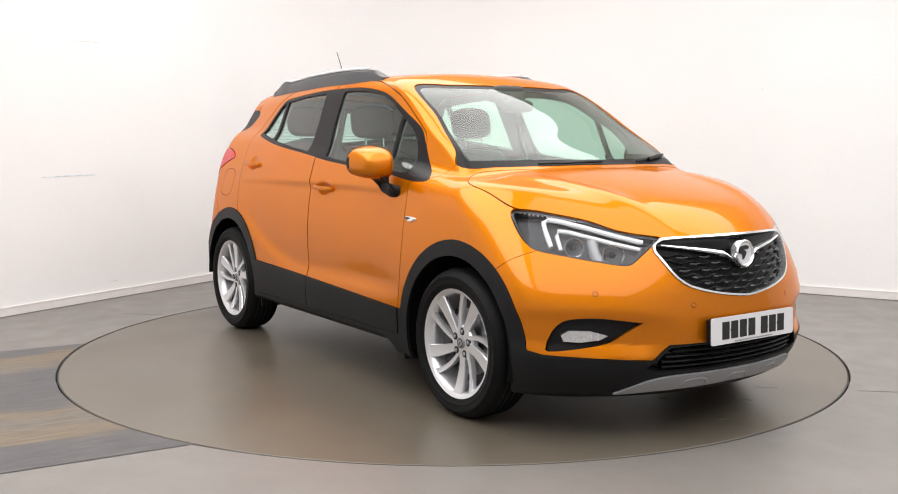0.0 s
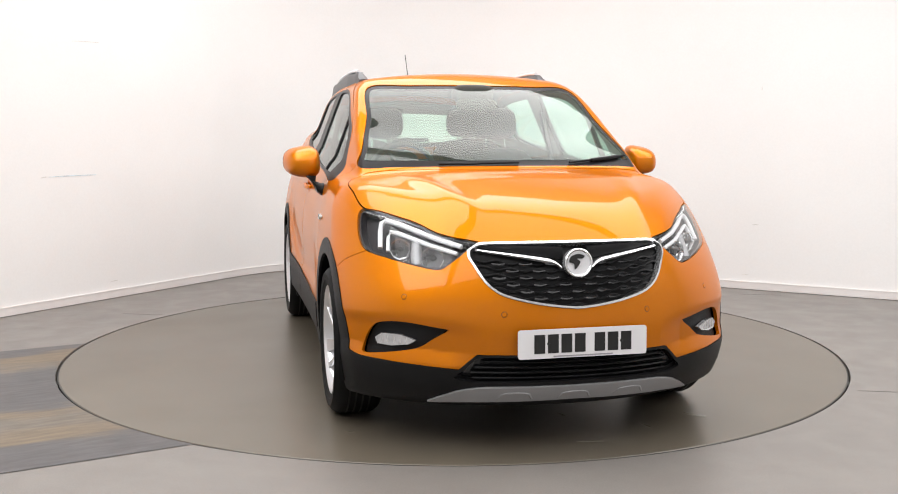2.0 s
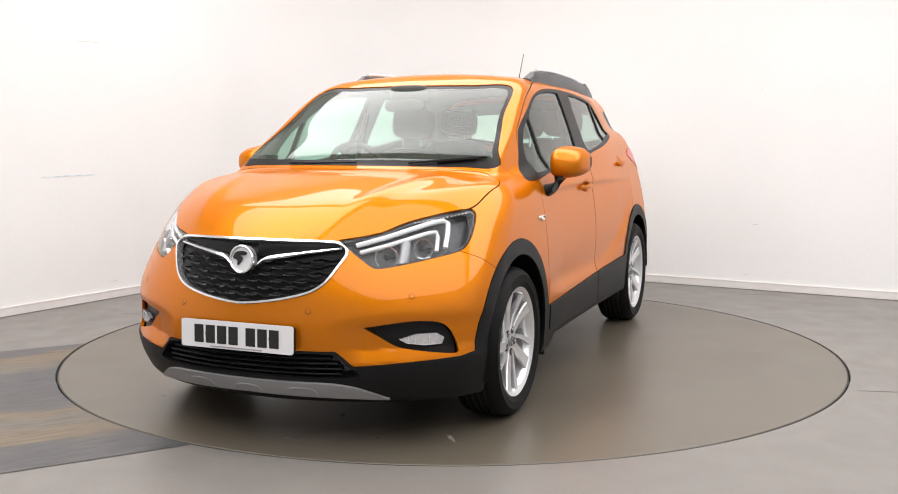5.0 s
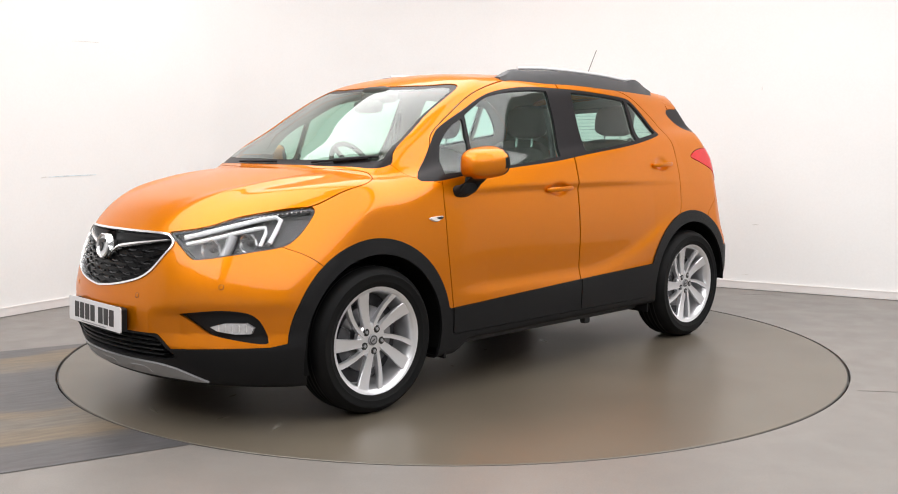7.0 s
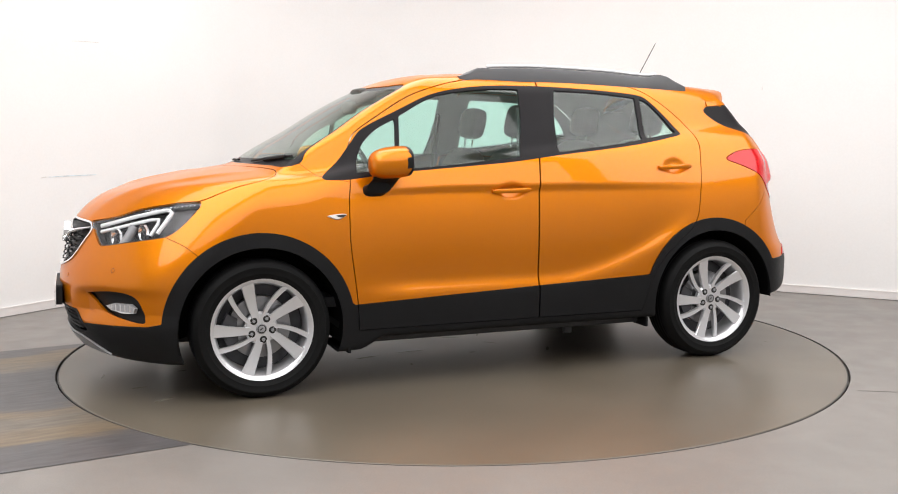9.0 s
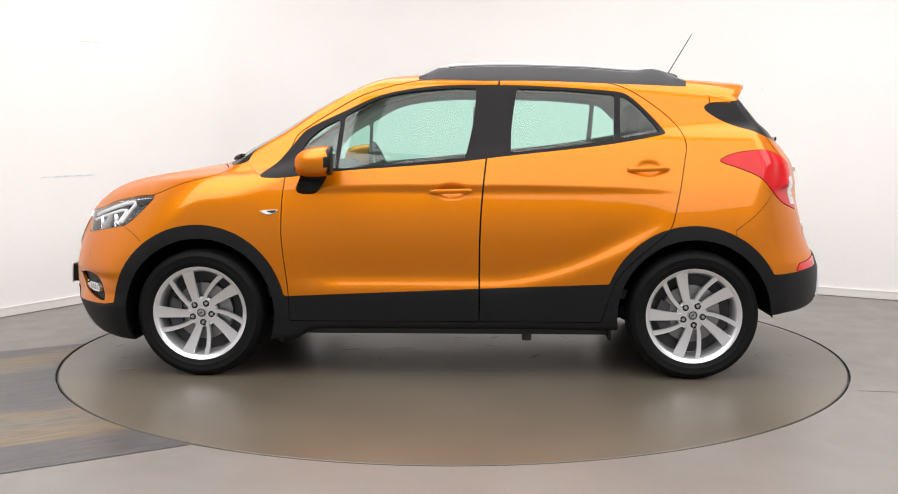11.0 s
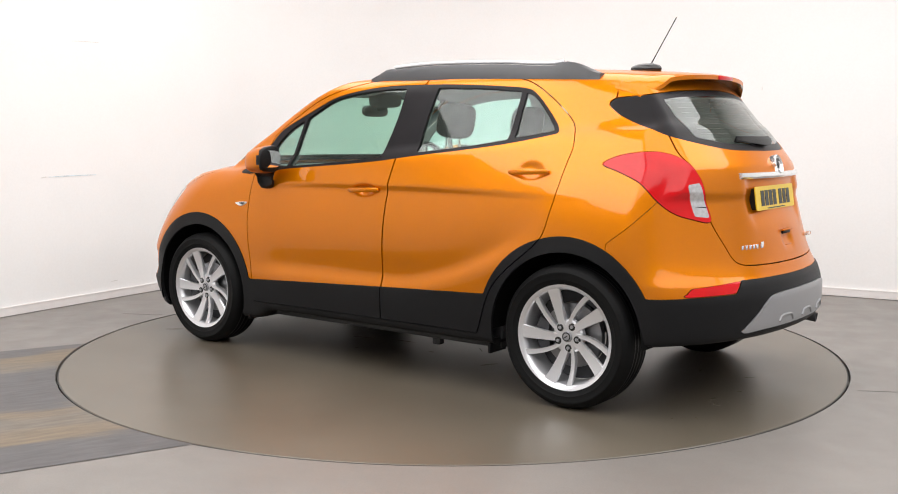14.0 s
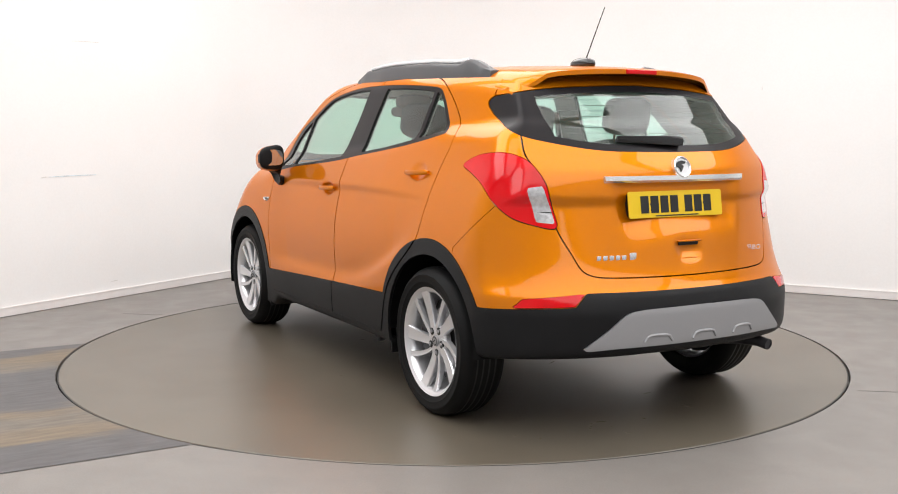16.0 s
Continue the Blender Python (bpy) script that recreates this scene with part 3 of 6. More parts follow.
def take(m, s, gap=0.0):
    """The panel inside s = 0 and what remains, with a gap between."""
    if gap <= 0:
        return cut(m, s)
    v, n, t = m
    inner, _ = cut((np.concatenate([v]), n, t), s + gap)
    _, rest = cut(m, s - gap)
    return inner, rest


def both(m):
    """A half skin together with its mirror image."""
    v, n, t = m
    f = np.array([1, -1, 1.0])
    off = v[:, 1] > 1e-6
    ix = np.where(off, len(v) + np.cumsum(off) - 1, np.arange(len(v)))
    n = np.where(off[:, None], n, n * np.array([1, 0, 1.0]))
    return np.concatenate([v, (v * f)[off]]), np.concatenate([n, (n * f)[off]]), np.concatenate([t, ix[t[:, ::-1]]])


def mirrored(m):
    v, n, t = m
    f = np.array([1, -1, 1.0])
    return v * f, n * f, t[:, ::-1].copy()


def merge(*ms):
    vs, ns, ts, k = [], [], [], 0
    for v, n, t in ms:
        vs.append(v), ns.append(n), ts.append(t + k)
        k += len(v)
    return np.concatenate(vs), np.concatenate(ns), np.concatenate(ts)


def largest(m):
    """The biggest connected piece of a skin, without slivers."""
    v, n, t = m
    lab = np.arange(len(v))
    for _ in range(600):
        low = lab[t].min(1)
        nxt = lab.copy()
        for k in range(3):
            np.minimum.at(nxt, t[:, k], low)
        nxt = nxt[nxt]
        if (nxt == lab).all():
            break
        lab = nxt
    best = np.bincount(lab[t[:, 0]]).argmax()
    return v, n, t[lab[t[:, 0]] == best]


def skin_part(name, m, material, parent, label="", depth=0.014, lift=0.0):
    """A panel with turned-in edges of the given depth, as one mesh."""
    v, n, t = m
    v = v + n * lift
    nv, nn, nt = [v], [n], [t]
    if depth > 0 and len(t):
        e = np.concatenate([t[:, [0, 1]], t[:, [1, 2]], t[:, [2, 0]]])
        key = np.sort(e, 1).astype(np.int64)
        _, first, count = np.unique(key[:, 0] * len(v) + key[:, 1], return_index=True, return_counts=True)
        rim = e[first[count == 1]]
        rim = rim[~((np.abs(v[rim[:, 0], 1]) < 1e-5) & (np.abs(v[rim[:, 1], 1]) < 1e-5))]
        a, b = rim[:, 0], rim[:, 1]
        side = np.cross(v[b] - v[a], n[a])
        side /= np.maximum(np.linalg.norm(side, axis=1, keepdims=True), 1e-9)
        k, r = len(v), len(rim)
        nv += [v[a], v[b], v[b] - n[b] * depth, v[a] - n[a] * depth]
        nn += [side] * 4
        i = np.arange(r) + k
        nt += [np.stack([i + r, i, i + 3 * r], 1), np.stack([i + r, i + 3 * r, i + 2 * r], 1)]
    V, N, T = np.concatenate(nv), np.concatenate(nn), np.concatenate(nt)
    me = bpy.data.meshes.new(name)
    me.vertices.add(len(V))
    me.vertices.foreach_set("co", V.astype(np.float32).ravel())
    me.loops.add(len(T) * 3)
    me.loops.foreach_set("vertex_index", T.astype(np.int32).ravel())
    me.polygons.add(len(T))
    me.polygons.foreach_set("loop_start", np.arange(0, len(T) * 3, 3, dtype=np.int32))
    me.polygons.foreach_set("use_smooth", np.ones(len(T), bool))
    me.update(calc_edges=True)
    me.normals_split_custom_set_from_vertices(N.astype(np.float32))
    me.materials.append(material)
    ob = new(name, me)
    ob.parent = parent
    if label:
        ob["label"] = label
    return ob

# ---- car materials ----
def flake_paint():
    """Orange metallic lacquer with fine flakes under a clear coat."""
    m = mat("orange_metallic_paint", (0.650, 0.190, 0.0014), 0.40, metal=0.70, grain=0.04, grain_scale=1400, stain=0.015, stain_scale=3, coat=0.64, coat_rough=0.035, spec=0.05)
    m.node_tree.nodes["Principled BSDF"].inputs["Specular Tint"].default_value = (1.0, 0.55, 0.16, 1)
    return m


M_PAINT = flake_paint()
M_BLACK = mat("black_textured_plastic", (0.0072, 0.0072, 0.008), 0.48, spec=0.22, grain=0.12, grain_scale=300, stain=0.1, stain_scale=5, bump=0.2, bump_scale=700)
M_GLOSS = mat("black_gloss_trim", (0.012, 0.012, 0.013), 0.16, coat=0.3)
M_GRILLE = mat("satin_black_grille", (0.0035, 0.0035, 0.004), 0.36, spec=0.16)
M_FIN = mat("gloss_black_fin", (0.010, 0.010, 0.011), 0.22, spec=0.5)
M_WELL = mat("black_wheel_well", (0.006, 0.006, 0.006), 0.8, spec=0.1, stain=0.2, stain_scale=8)
M_RAIL = mat("dark_grey_rail", (0.060, 0.060, 0.064), 0.42, grain=0.06, grain_scale=300)
M_PILLAR = mat("black_pillar_film", (0.010, 0.0085, 0.010), 0.36, spec=0.16, stain=0.1, stain_scale=9)
M_TYRE = mat("tyre_rubber", (0.005, 0.005, 0.0052), 0.6, spec=0.16, grain=0.1, grain_scale=120, stain=0.2, stain_scale=6, bump=0.15, bump_scale=300)
M_ALLOY = mat("silver_alloy", (0.76, 0.76, 0.78), 0.28, metal=0.72, grain=0.02, grain_scale=700, coat=0.5)
M_DARKMETAL = mat("dark_cast_metal", (0.06, 0.06, 0.065), 0.5, metal=0.5, stain=0.3, stain_scale=12)
M_DISC = mat("brake_disc_steel", (0.30, 0.30, 0.31), 0.35, metal=0.9, stain=0.1, stain_scale=20)
M_CHROME = mat("chrome", (0.93, 0.94, 0.95), 0.18, metal=0.85)
M_BAR = mat("silver_rail_bar", (0.72, 0.72, 0.74), 0.35, metal=0.3)
M_SATIN = mat("satin_silver_plastic", (0.34, 0.34, 0.35), 0.42, metal=0.35, grain=0.03, grain_scale=400)
M_RED = mat("red_lamp_lens", (0.60, 0.005, 0.008), 0.12, coat=0.35, spec=0.25, stain=0.06, stain_scale=14)
M_LENS_WHITE = mat("clear_lamp_facets", (0.66, 0.66, 0.68), 0.12, metal=0.6, grain=0.15, grain_scale=60, coat=1.0, bump=0.5, bump_scale=90)
M_LED = mat("white_light_guide", (0.85, 0.86, 0.88), 0.2, coat=1.0)
M_BOWL = mat("lamp_reflector", (0.93, 0.94, 0.95), 0.14, metal=0.85)
M_LAMPBACK = mat("lamp_housing_grey", (0.045, 0.045, 0.05), 0.25, metal=0.3, grain=0.3, grain_scale=60, bump=0.5, bump_scale=70)
M_OVERHEAD = mat("taupe_overhead_trim", (0.034, 0.030, 0.024), 0.6, grain=0.05, grain_scale=200)
M_LAMPDARK = mat("dark_lamp_edge", (0.025, 0.025, 0.028), 0.3, grain=0.1, grain_scale=80)
M_PLATE_W = mat("white_plate", (0.72, 0.71, 0.72), 0.3, stain=0.02)
M_PLATE_Y = mat("yellow_plate", (0.78, 0.52, 0.012), 0.3, stain=0.02)
M_INK = mat("plate_black", (0.012, 0.012, 0.012), 0.4)
M_SEAT = mat("charcoal_seat_cloth", (0.030, 0.031, 0.033), 0.85, grain=0.05, grain_scale=60)
M_DASH = mat("dark_dash_plastic", (0.035, 0.035, 0.037), 0.6, grain=0.1, grain_scale=200, bump=0.2, bump_scale=500)
M_LINER = mat("grey_headliner", (0.42, 0.42, 0.40), 0.9, grain=0.04, grain_scale=300)
M_ORANGE_IND = mat("clear_side_lamp", (0.80, 0.78, 0.74), 0.15, coat=1.0)
M_GLASS = glass("tinted_side_glass", (0.68, 0.93, 0.86), veil=0.02)
M_SCREEN_GLASS = glass("windscreen_glass", (0.66, 0.86, 0.74), veil=0.035, gloss=0.06)
M_REAR_GLASS = glass("dark_rear_glass", (0.70, 0.86, 0.80), veil=0.03)
M_LAMP_GLASS = glass("lamp_cover", (0.97, 0.98, 0.99), gloss=0.03)
M_MIRROR = mat("mirror_glass", (0.85, 0.86, 0.87), 0.02, metal=1.0)

AXLES = (1.2775, -1.2775)
WHEEL_Z = 0.333

car = new("car")
tagged(car, "orange compact crossover car with black lower cladding, parked on the turntable", "car")


def on_front(y, z, lift=0.0):
    p = cast(np.array([[0.0, y, z]]), np.array([[1.0, 0, 0]]), 2.5, 120)[0]
    return Vector(p) + Vector(body_n(*p[:, None])[0]) * lift


def on_rear(y, z, lift=0.0):
    p = cast(np.array([[-0.8, y, z]]), np.array([[-1.0, 0, 0]]), 1.6, 90)[0]
    return Vector(p) + Vector(body_n(*p[:, None])[0]) * lift


def on_side(x, z, lift=0.0, s=1):
    p = cast(np.array([[x, 0.0, z]]), np.array([[0.0, 1.0, 0]]), 1.2)[0]
    q = Vector(p) + Vector(body_n(*p[:, None])[0]) * lift
    return Vector((q.x, q.y * s, q.z))


def on_top(x, y, lift=0.0):
    p = cast(np.array([[x, y, 0.7]]), np.array([[0.0, 0, 1.0]]), 1.2)[0]
    return Vector(p) + Vector(body_n(*p[:, None])[0]) * lift


def circle_s(v, x, z, r):
    return np.where(v[:, 1] > 0.35, np.hypot(v[:, 0] - x, v[:, 2] - z) - r, 0.5)


def cladding_s(v):
    """Negative on the unpainted lower trim: wheel arches, sills, and the feet of both bumpers."""
    x, y, z = v.T
    line = np.interp(x, [-1.66, -0.84, 0.81, 1.66], [0.548, 0.497, 0.428, 0.395])
    line = np.where(x > 1.66, np.interp(y, [0, 0.39, 0.455, 0.64, 0.80, 0.87], [0.413, 0.413, 0.352, 0.362, 0.37, 0.395]), line)
    line = np.where(x < -1.66, np.interp(y, [0, 0.52, 0.60, 0.76, 0.85], [0.617, 0.617, 0.60, 0.553, 0.548]), line)
    s = z - line
    for ax in AXLES:
        s = np.minimum(s, circle_s(v, ax + 0.006, WHEEL_Z + 0.006, 0.457))
    # lamps and reflectors are let into the trim, not parted by it
    for loop, near in ((REFLECTOR_LOOP, x < -1.0), (FOG_LOOP, x > 1.0)):
        near = near & (z > 0.34) & (z < 0.66) & (y > 0.4)
        if near.any():
            s[near] = np.maximum(s[near], 0.003 - poly_s(v[near][:, [1, 2]], loop))
    return s


# outlines of the panels: side (x, z), front and rear (y, z), top (x, y), lamps across the body's corners
WINDOWS = loop_curve([(0.965, 1.050), (0.875, 1.122), (0.798, 1.213), (0.732, 1.286), (0.540, 1.380), (0.349, 1.465), (0.160, 1.504), (-0.054, 1.521),
                      (-0.368, 1.519), (-0.649, 1.505), (-0.882, 1.486), (-0.953, 1.466), (-1.044, 1.387), (-1.142, 1.272), (-1.110, 1.255), (-0.885, 1.214),
                      (-0.657, 1.185), (-0.327, 1.150), (-0.079, 1.120), (0.190, 1.098), (0.570, 1.070), (0.827, 1.039), (0.940, 1.038)], 5)
GLASS_FRONT = loop_curve([(0.531, 1.356, 1), (0.350, 1.450), (0.158, 1.489), (-0.056, 1.504), (-0.160, 1.502, 1), (-0.146, 1.333), (-0.104, 1.143, 1), (0.191, 1.113), (0.560, 1.084, 1)])
GLASS_QUARTER = loop_curve([(0.553, 1.344, 1), (0.655, 1.290), (0.735, 1.215), (0.775, 1.13), (0.79, 1.072, 1), (0.580, 1.083, 1)])
GLASS_REAR = loop_curve([(-0.372, 1.501, 1), (-0.649, 1.490), (-0.886, 1.467, 1), (-0.873, 1.234, 1), (-0.656, 1.202), (-0.338, 1.167, 1), (-0.345, 1.32)])
GLASS_REAR_QUARTER = loop_curve([(-0.913, 1.461, 1), (-0.955, 1.446), (-1.036, 1.370), (-1.115, 1.275, 1), (-0.905, 1.240, 1)])
DOOR_FRONT = loop_curve([(0.806, 0.30, 1), (0.812, 0.46), (0.838, 0.677), (0.844, 0.776), (0.839, 0.942), (0.828, 1.034), (0.825, 1.137), (0.800, 1.222), (0.770, 1.268),
                         (0.648, 1.350), (0.437, 1.469), (0.170, 1.543), (-0.043, 1.558), (-0.282, 1.560, 1), (-0.210, 1.126), (-0.180, 0.779), (-0.176, 0.30, 1)])
DOOR_REAR = loop_curve([(-0.286, 1.560, 1), (-0.602, 1.548), (-0.835, 1.534), (-0.953, 1.498), (-1.090, 1.410), (-1.203, 1.307), (-1.242, 1.215), (-1.230, 1.127),
                        (-1.185, 0.905), (-1.140, 0.770), (-0.90, 0.55), (-0.80, 0.30, 1), (-0.180, 0.30, 1), (-0.184, 0.779), (-0.214, 1.126)])
BONNET_TOP = loop_curve([(2.3, -0.1, 1), (2.3, 0.372, 1), (2.03, 0.380), (1.985, 0.415), (1.811, 0.585), (1.541, 0.738), (1.38, 0.762), (1.265, 0.768), (1.195, 0.735), (1.165, 0.68), (1.17, 0.62),
                         (1.24, 0.394), (1.325, 0.08), (1.335, -0.1, 1)])
SCREEN_LOOP = loop_curve([(-0.1, 1.112, 1), (0.276, 1.110), (0.557, 1.106), (0.694, 1.106), (0.664, 1.192), (0.606, 1.340), (0.556, 1.506), (0.343, 1.518), (-0.1, 1.521, 1)])
GRILLE_LOOP = loop_curve([(-0.1, 0.842, 1), (0.2, 0.840), (0.355, 0.835), (0.398, 0.815), (0.408, 0.785), (0.395, 0.755), (0.35, 0.680), (0.29, 0.638), (0.16, 0.606), (0.0, 0.588), (-0.1, 0.598, 1)])
HEAD_LOOP = loop_curve([(-1.168, 0.838, 1), (-1.004, 0.862), (-0.878, 0.900), (-0.753, 0.923), (-0.648, 0.938), (-0.56, 0.940), (-0.552, 0.915), (-0.60, 0.835), (-0.66, 0.786), (-0.793, 0.762),
                        (-0.898, 0.746), (-1.009, 0.731), (-1.055, 0.735)])
FOG_LOOP = loop_curve([(0.484, 0.503, 1), (0.643, 0.523), (0.728, 0.513), (0.764, 0.475), (0.792, 0.385, 1), (0.755, 0.388), (0.600, 0.423), (0.54, 0.466)])
INTAKE_LOOP = loop_curve([(-0.1, 0.402, 1), (0.375, 0.402), (0.44, 0.348), (0.47, 0.318), (0.40, 0.300), (-0.1, 0.306, 1)])
SKID_LOOP = loop_curve([(-0.1, 0.288, 1), (0.345, 0.284), (0.44, 0.268), (0.50, 0.240), (0.56, 0.206, 1), (0.40, 0.216), (-0.1, 0.228, 1)])
TAIL_LOOP = loop_curve([(-0.458, 1.120), (-0.490, 1.148), (-0.560, 1.172), (-0.672, 1.178), (-0.775, 1.143), (-0.846, 1.06), (-0.875, 0.957), (-0.895, 0.874), (-0.81, 0.883), (-0.71, 0.915),
                        (-0.635, 0.973), (-0.575, 1.046), (-0.510, 1.090)])
TAIL_WHITE = loop_curve([(-0.775, 1.035, 1), (-0.838, 1.045, 1), (-0.888, 0.890, 1), (-0.812, 0.898, 1)])
HATCH_GLASS = loop_curve([(-1.45, 1.18, 1), (-1.25, 1.181), (-1.047, 1.188), (-0.83, 1.224), (-0.70, 1.26), (-0.585, 1.33), (-0.538, 1.378), (-0.533, 1.402), (-0.562, 1.424), (-0.66, 1.434), (-0.85, 1.458),
                          (-1.145, 1.475), (-1.45, 1.475, 1)])
GATE_LOOP = loop_curve([(-0.1, 0.668, 1), (0.39, 0.673), (0.50, 0.692), (0.545, 0.773), (0.585, 0.868), (0.60, 0.96), (0.63, 1.07), (0.655, 1.15), (0.655, 1.19), (0.625, 1.31), (0.592, 1.43),
                        (0.56, 1.50, 1), (-0.1, 1.552, 1)])
REFLECTOR_LOOP = loop_curve([(0.778, 0.556, 1), (0.74, 0.594, 1), (0.525, 0.616, 1), (0.573, 0.566, 1)])
REAR_SKID = loop_curve([(-0.1, 0.552, 1), (0.14, 0.550), (0.30, 0.545), (0.375, 0.530), (0.45, 0.470), (0.56, 0.385, 1), (0.40, 0.395), (-0.1, 0.402, 1)])
FRONT_BUMPER = loop_curve([(-0.68, 0.784, 1), (-0.553, 0.735), (-0.44, 0.645, 1), (-0.44, 0.2, 1), (-1.75, 0.2, 1), (-1.75, 0.90, 1), (-1.12, 0.85, 1), (-1.00, 0.76, 1)])
REAR_BUMPER = loop_curve([(-0.655, 0.972, 1), (-0.574, 0.900), (-0.44, 0.775, 1), (-0.40, 0.2, 1), (-1.7, 0.2, 1), (-1.7, 0.75, 1), (-0.93, 0.88, 1), (-0.75, 0.93, 1)])
WING = loop_curve([(0.76, 0.2, 1), (0.80, 1.02, 1), (0.985, 1.058, 1), (1.075, 1.135, 1), (1.30, 1.30, 1), (2.4, 1.30, 1), (2.4, 0.2, 1)])
FUEL_FLAP = loop_curve([(-1.33, 0.885), (-1.31, 1.02), (-1.46, 1.035), (-1.48, 0.89)], 5)


def build_shell():
    """Skin panels with their shut lines, glass and lamps."""
    skin = body_skin()
    for ax in AXLES:
        _, skin = cut(skin, circle_s(skin[0], ax, WHEEL_Z, 0.392))
    clad, skin = take(skin, cladding_s(skin[0]), 0.0008)

    # windows
    frame_side, skin = take(skin, zone(skin, "side", WINDOWS), 0.0005)
    panes = []
    for loop, kind in ((GLASS_FRONT, "front_door_glass"), (GLASS_QUARTER, "front_quarter_glass"), (GLASS_REAR, "rear_door_glass"), (GLASS_REAR_QUARTER, "rear_quarter_glass")):
        g, frame_side = cut(frame_side, zone(frame_side, "side", loop))
        panes.append((kind, g))
    lamp_head, skin = take(skin, zone(skin, "head", HEAD_LOOP), 0.0018)
    grille, skin = take(skin, zone(skin, "front", GRILLE_LOOP), 0.0008)
    fog, skin = take(skin, zone(skin, "front", FOG_LOOP), 0.0008)
    bonnet, skin = take(skin, zone(skin, "top", BONNET_TOP), 0.0022)
    screen, skin = take(skin, zone(skin, "front", SCREEN_LOOP), 0.001)
    lamp_tail, skin = take(skin, zone(skin, "tail", TAIL_LOOP), 0.0018)
    hatch, skin = take(skin, zone(skin, "tail", HATCH_GLASS), 0.0012)
    gate, skin = take(skin, np.maximum(zone(skin, "rear", GATE_LOOP), skin[0][:, 0] + 1.385), 0.0026)
    refl, skin = take(skin, zone(skin, "rear", REFLECTOR_LOOP), 0.001)
    door_f, skin = take(skin, zone(skin, "side", DOOR_FRONT), 0.0024)
    door_r, skin = take(skin, zone(skin, "side", DOOR_REAR), 0.0024)
    bump_f, skin = take(skin, zone(skin, "head", FRONT_BUMPER), 0.0012)
    bump_r, skin = take(skin, zone(skin, "tail", REAR_BUMPER), 0.0012)

    wing, skin = take(skin, zone(skin, "side", WING), 0.0010)
    flap, right = take(skin, zone(skin, "side", FUEL_FLAP), 0.0016)
    body = skin_part("body", merge(skin, mirrored(right)), M_PAINT, car, "orange metallic painted body shell")
    skin_part("fuel_flap", mirrored(flap), M_PAINT, car, "orange fuel filler flap")
    hood = skin_part("bonnet", both(bonnet), M_PAINT, car, "orange bonnet with two raised creases")
    nose = skin_part("front_bumper", both(bump_f), M_PAINT, car, "orange front bumper")
    stern = skin_part("rear_bumper", both(bump_r), M_PAINT, car, "orange rear bumper")
    tailgate = skin_part("tailgate", both(gate), M_PAINT, car, "orange tailgate with a number plate bay")

    # black lower trim, parted as on the car
    intake, clad = take(clad, zone(clad, "front", INTAKE_LOOP), 0.0)
    skid, clad = take(clad, zone(clad, "front", SKID_LOOP), 0.001)
    rskid, clad = take(clad, zone(clad, "rear", REAR_SKID), 0.001)
    sill_f, clad = take(clad, zone(clad, "side", DOOR_FRONT), 0.002)
    sill_r, clad = take(clad, zone(clad, "side", DOOR_REAR), 0.002)
    foot_f, clad = cut(clad, 1.30 - clad[0][:, 0])
    foot_r, clad = cut(clad, clad[0][:, 0] + 1.30)
    skin_part("front_bumper_trim", both(foot_f), M_BLACK, car, "black textured front bumper and arch trim", lift=0.004)
    skin_part("rear_bumper_trim", both(foot_r), M_BLACK, car, "black textured rear bumper and arch trim", lift=0.004)
    skin_part("intake_panel", both(intake), M_GLOSS, car, "black lower air intake", 0.03, lift=-0.03)
    skin_part("skid_plate", largest(both(skid)), M_SATIN, car, "satin silver front skid plate", 0.02, lift=0.012)
    skin_part("skid_plate", largest(both(rskid)), M_SATIN, car, "satin silver rear skid plate", 0.02, lift=0.012)

    # screens
    edge_s = zone(screen, "front", SCREEN_LOOP)
    pane, border = cut(screen, np.maximum(edge_s + 0.020, 1.138 - screen[0][:, 2]))
    wind = skin_part("windscreen", both(pane), M_SCREEN_GLASS, car, "green-tinted windscreen", 0.004, lift=-0.003)
    skin_part("windscreen_border", both(border), M_PILLAR, car, "black windscreen edge and cowl", 0.01, lift=-0.004)
    wind.visible_shadow = False
    edge_h = zone(hatch, "tail", HATCH_GLASS)
    keep = np.maximum(edge_h + 0.030, np.hypot(np.maximum(hatch[0][:, 1] - 0.40, 0) / 0.12, np.maximum(hatch[0][:, 2] - 1.36, 0) / 0.30) - 1.0)
    pane, border = cut(hatch, keep)
    rear_pane = skin_part("rear_window", both(pane), M_REAR_GLASS, car, "dark tinted heated rear window", 0.004, lift=-0.003)
    rear_pane.visible_shadow = False
    skin_part("rear_window_border", both(border), M_PILLAR, car, "gloss black rear window edge", 0.008, lift=-0.003)

    # grille
    s = zone(grille, "front", GRILLE_LOOP)
    inner, ring = cut(grille, s + 0.009)
    skin_part("grille_surround", both(ring), M_CHROME, car, "chrome grille surround", 0.03, lift=0.006)
    grille_ob = skin_part("grille", both(inner), M_GRILLE, car, "black honeycomb grille", 0.02, lift=-0.028)

